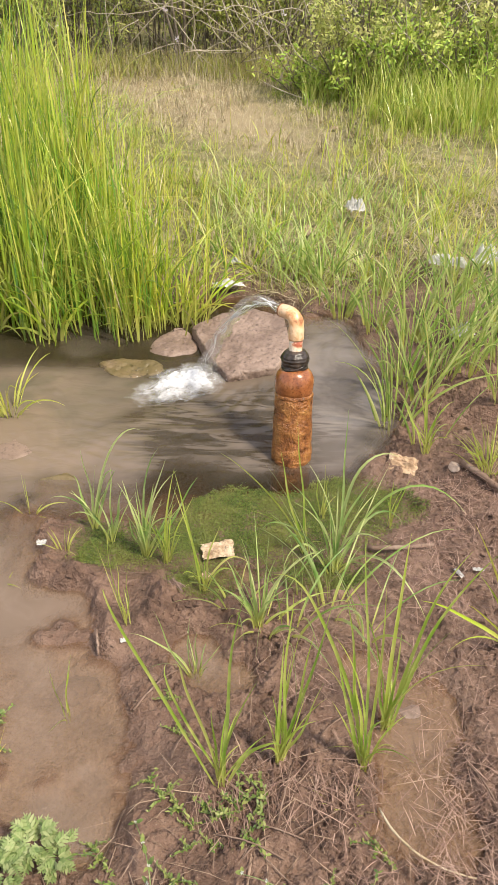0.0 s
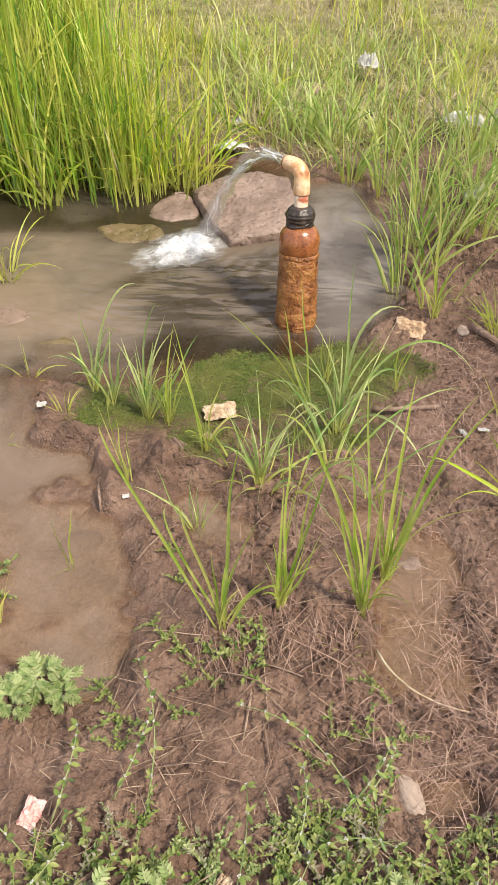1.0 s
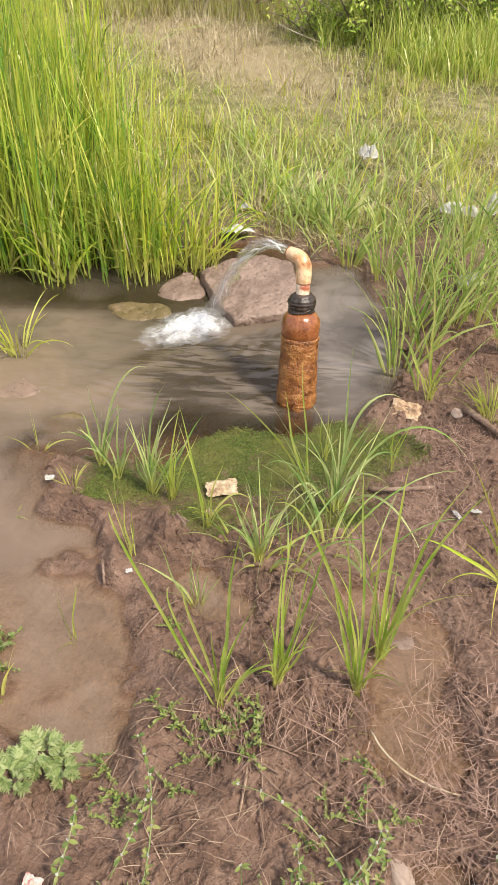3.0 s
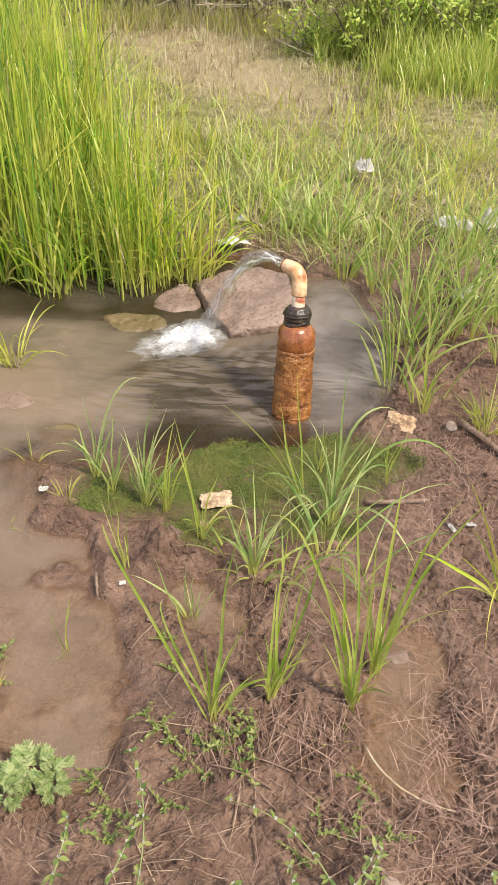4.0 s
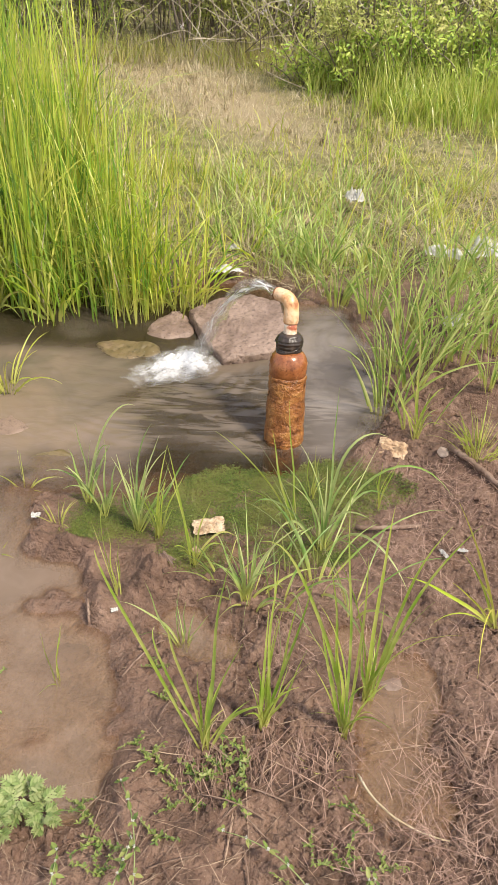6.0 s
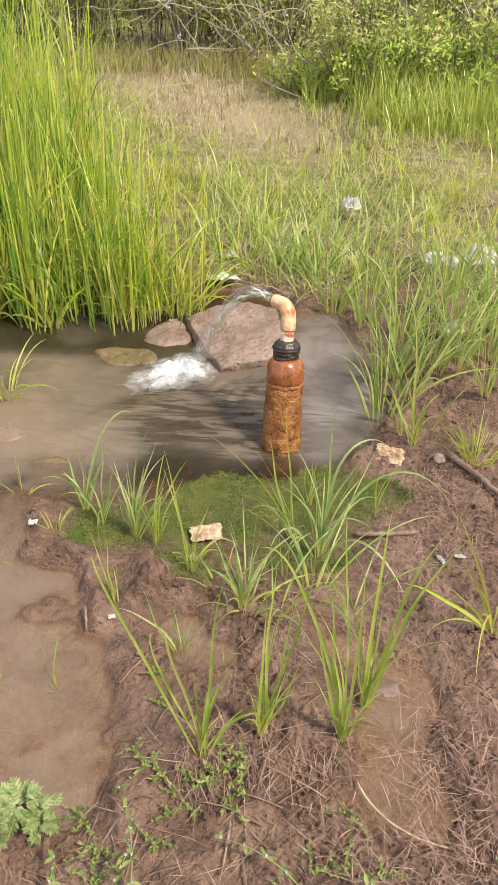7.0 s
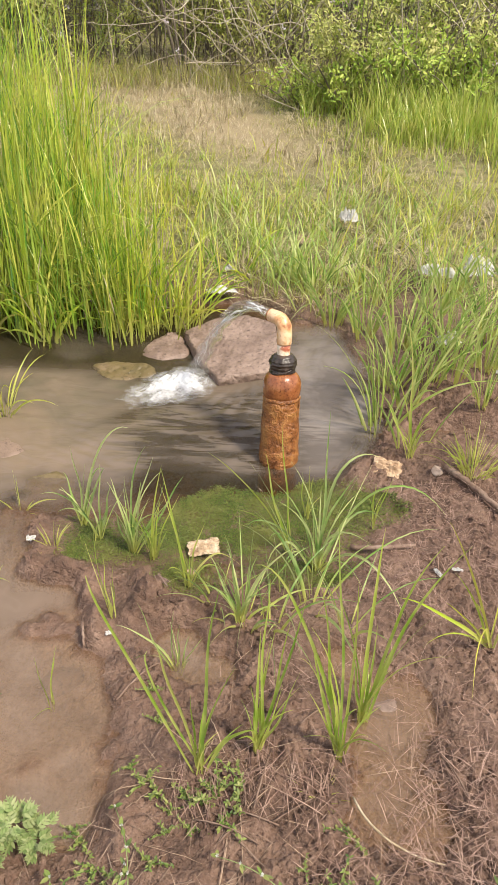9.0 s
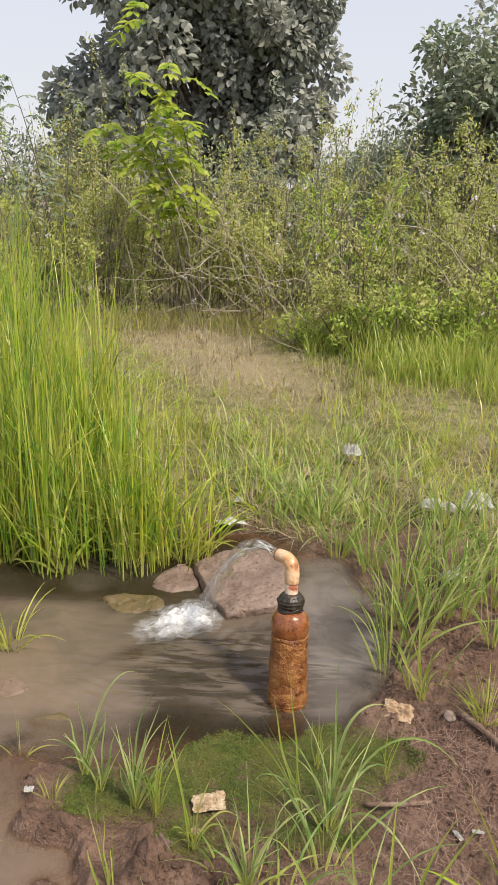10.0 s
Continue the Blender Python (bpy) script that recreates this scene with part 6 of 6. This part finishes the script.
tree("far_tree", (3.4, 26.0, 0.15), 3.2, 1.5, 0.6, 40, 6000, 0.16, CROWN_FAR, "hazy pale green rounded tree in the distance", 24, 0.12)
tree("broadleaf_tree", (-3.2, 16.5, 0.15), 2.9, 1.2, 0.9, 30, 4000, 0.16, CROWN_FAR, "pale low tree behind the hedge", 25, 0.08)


def sapling(name, at, shoots, leaf_l, mat, label, seed):
    """Slender shoots that carry leaves in pairs. shoots: places (x, z) of tip and mid-way, beside the foot."""
    r = np.random.default_rng(seed)
    ob = thing(name, at, label, "sapling", "saplings")
    for mx_, mz, tx, tz in shoots:
        c = curve_pts((0, 0, -0.05), (mx_, r.normal(0, 0.08), mz), (tx, r.normal(0, 0.15), tz), 26)
        V, F = tube(c, np.linspace(0.014, 0.003, 26), 6)
        shoot = put("shoot", mesh_np("shoot", V, F, BARK), ob)
        P, D, stalks = [], [], []
        for i in range(11, 26):  # compound leaves: leaflets in pairs along a drooping stalk
            if r.random() < 0.25:
                continue
            a = r.uniform(0, 6.28)
            ln = leaf_l * r.uniform(1.6, 2.8)
            out = np.array([math.cos(a), 0.8 * math.sin(a), 0.0])
            st = curve_pts(c[i], c[i] + out * ln * 0.55 + np.array([0, 0, 0.12 * ln]), c[i] + out * ln + np.array([0, 0, -0.22 * ln]), 8)
            stalks.append(tube(st, np.linspace(0.004, 0.0015, 8), 4))
            across = np.array([-out[1], out[0], 0.0])
            for k in range(2, 8):
                for sd in (-1, 1):
                    P.append(st[k])
                    D.append(out * 0.6 + across * sd + np.array([0, 0, r.uniform(-0.55, 0.0)]))
            P.append(st[7])
            D.append(out + np.array([0, 0, -0.4]))
        V, F = join(stalks)
        put("leaf_stalk", mesh_np("leaf_stalk", V, F, mat), shoot, kind="stuff")
        P, D = np.array(P), np.array(D)
        n = len(P)
        V, F = leaves(P, D, r.normal(0, 0.25, (n, 3)) + np.array([0, -0.3, 1.0]), leaf_l * r.uniform(0.55, 0.95, n), leaf_l * 0.38 * r.uniform(0.8, 1.1, n))
        put("foliage", mesh_np("foliage", V, F, mat), shoot)
    return ob


sapling("sapling", (-0.72, 8.1, 0.17), [(-0.25, 1.4, -0.7, 2.45), (-0.2, 1.3, -1.15, 2.05), (-0.05, 1.5, -0.5, 3.1), (-0.3, 1.2, -0.55, 2.2)], 0.18, SAPLING, "slender sapling with bright yellow-green leaves", 51)
sapling("sapling", (2.05, 10.2, 0.17), [(-0.1, 1.2, -0.55, 2.5), (0.1, 1.5, 0.25, 3.2), (0.2, 1.4, 0.6, 2.9)], 0.1, CROWN_FAR, "slender pale sapling above the hedge", 52)
sapling("tall_weed", (-2.35, 8.4, 0.17), [(-0.1, 1.3, -0.35, 2.5), (0.1, 1.2, 0.2, 2.4), (-0.3, 1.2, -0.75, 2.3)], 0.1, CROWN_FAR, "tall thin weed with drooping grey leaves", 53)
sapling("tall_weed", (1.0, 9.6, 0.17), [(0.05, 1.2, 0.3, 2.3)], 0.08, CROWN_FAR, "tall thin weed with drooping grey leaves", 54)

# bare pale vines that loop out of the hedge
VINES = [[(-0.81, 0.84), (-0.69, 0.88), (-0.49, 1.02), (-0.28, 1.07)],
         [(-0.44, 0.74), (-0.36, 0.58), (-0.24, 0.43)],
         [(0.21, 0.14), (0.32, 0.34), (0.42, 0.63), (0.47, 0.82), (0.51, 0.82)],
         [(0.51, 0.32), (0.61, 0.43), (0.67, 0.67), (0.63, 0.72)],
         [(0.42, 0.13), (0.47, 0.40), (0.44, 0.75)],
         [(-1.50, 0.43), (-1.37, 0.67), (-1.21, 0.82)],
         [(-1.35, 0.37), (-1.21, 0.61), (-1.07, 0.68)],
         [(-1.76, 1.80), (-1.54, 1.64), (-1.21, 1.35), (-1.15, 1.27)],
         [(-0.97, 1.81), (-0.80, 1.55), (-0.57, 1.12)],
         [(0.76, 0.87), (0.91, 0.76), (1.00, 0.74)],
         [(1.12, 0.33), (1.02, 0.53), (0.78, 0.64)],
         [(1.30, 1.33), (1.64, 1.31), (1.82, 1.18), (2.02, 0.91)],
         [(1.82, 1.18), (2.19, 0.85), (2.38, 0.82)],
         [(-0.11, 0.99), (0.01, 0.79), (0.20, 0.48), (0.33, 0.28)],
         [(-0.40, 1.50), (-0.43, 1.18), (-0.34, 1.01)],
         [(-0.66, 0.42), (-0.39, 0.44), (-0.15, 0.43)],
         [(1.06, -0.06), (0.58, 0.01), (0.09, 0.15)]]
for pts in VINES:
    P = np.array([(x, 7.75 + 0.12 * math.sin(i * 1.3 + x * 3), z) for i, (x, z) in enumerate(pts)])
    near = 1 + hedge_y(P[0, 0]) * 0.8 / 7.8  # drawn forward with the hedge, along the line of sight
    P = np.array([0.27, -0.05, 1.58]) + (P - np.array([0.27, -0.05, 1.58])) * near
    t = np.linspace(0, len(P) - 1, 6 * (len(P) - 1) + 1)
    i = np.clip(np.floor(t).astype(int), 0, len(P) - 2)
    f = (t - i)[:, None]
    g = lambda j: P[np.clip(j, 0, len(P) - 1)]
    C = 0.5 * (2 * g(i) + (g(i + 1) - g(i - 1)) * f + (2 * g(i - 1) - 5 * g(i) + 4 * g(i + 1) - g(i + 2)) * f ** 2 + (3 * g(i) - g(i - 1) - 3 * g(i + 1) + g(i + 2)) * f ** 3)
    C = C + 0.012 * np.stack([np.sin(t * 2.3 + C[:, 0] * 9), np.cos(t * 3.1), np.sin(t * 2.9 + 1)], -1)
    V, F = tube(C - C[0], np.linspace(0.006, 0.0035, len(C)), 6)
    ob = put("bare_vine", mesh_np("bare_vine", V, F, DEADWOOD), None, "bare bleached vine looping out of the hedge", "vine", "bare vines")
    ob.matrix_basis = Matrix.Translation(C[0])
vr = np.random.default_rng(88)
for k in range(32):
    P = [np.array([vr.uniform(-1.6, 1.4) if k < 24 else vr.uniform(-3.5, 3.8), vr.uniform(7.72, 8.1), vr.uniform(0.2, 1.0)])]
    P[0][1] += 0.9 * hedge_y(P[0][0])
    a = vr.uniform(0.2, 2.9)
    for i in range(22):
        a += vr.normal(0, 0.16) + (0.05 if k % 2 else -0.05)
        P.append(P[-1] + 0.055 * np.array([math.cos(a), vr.normal(0, 0.25), math.sin(a)]))
        P[-1][2] = max(P[-1][2], 0.22)
    C = np.array(P)
    V, F = tube(C - C[0], np.linspace(0.0055, 0.0025, 23), 5)
    ob = put("bare_vine", mesh_np("bare_vine", V, F, DEADWOOD), None, "bare bleached vine looping out of the hedge", "vine", "bare vines")
    ob.matrix_basis = Matrix.Translation(C[0])
for k in range(120):
    x, y, z = vr.uniform(-3.6, 3.8), vr.uniform(7.75, 8.4), vr.uniform(0.15, 1.2)
    y += 0.9 * hedge_y(x)
    a = vr.uniform(-1.2, 1.2)
    ln = vr.uniform(0.6, 1.4)
    tip = np.array([math.sin(a) * ln, vr.uniform(-0.3, 0.2), math.cos(a) * ln])
    C = curve_pts((0, 0, 0), tip * 0.5 + np.array([vr.normal(0, 0.15), -0.05, 0.15]), tip, 14)
    V, F = tube(C, np.linspace(0.005, 0.002, 14), 5)
    ob = put("dead_branch", mesh_np("dead_branch", V, F, DEADWOOD if vr.random() < 0.5 else BARK), None, "thin dead branch in the hedge tangle", "branch", "dead branches")
    ob.matrix_basis = Matrix.Translation((x, y, z))
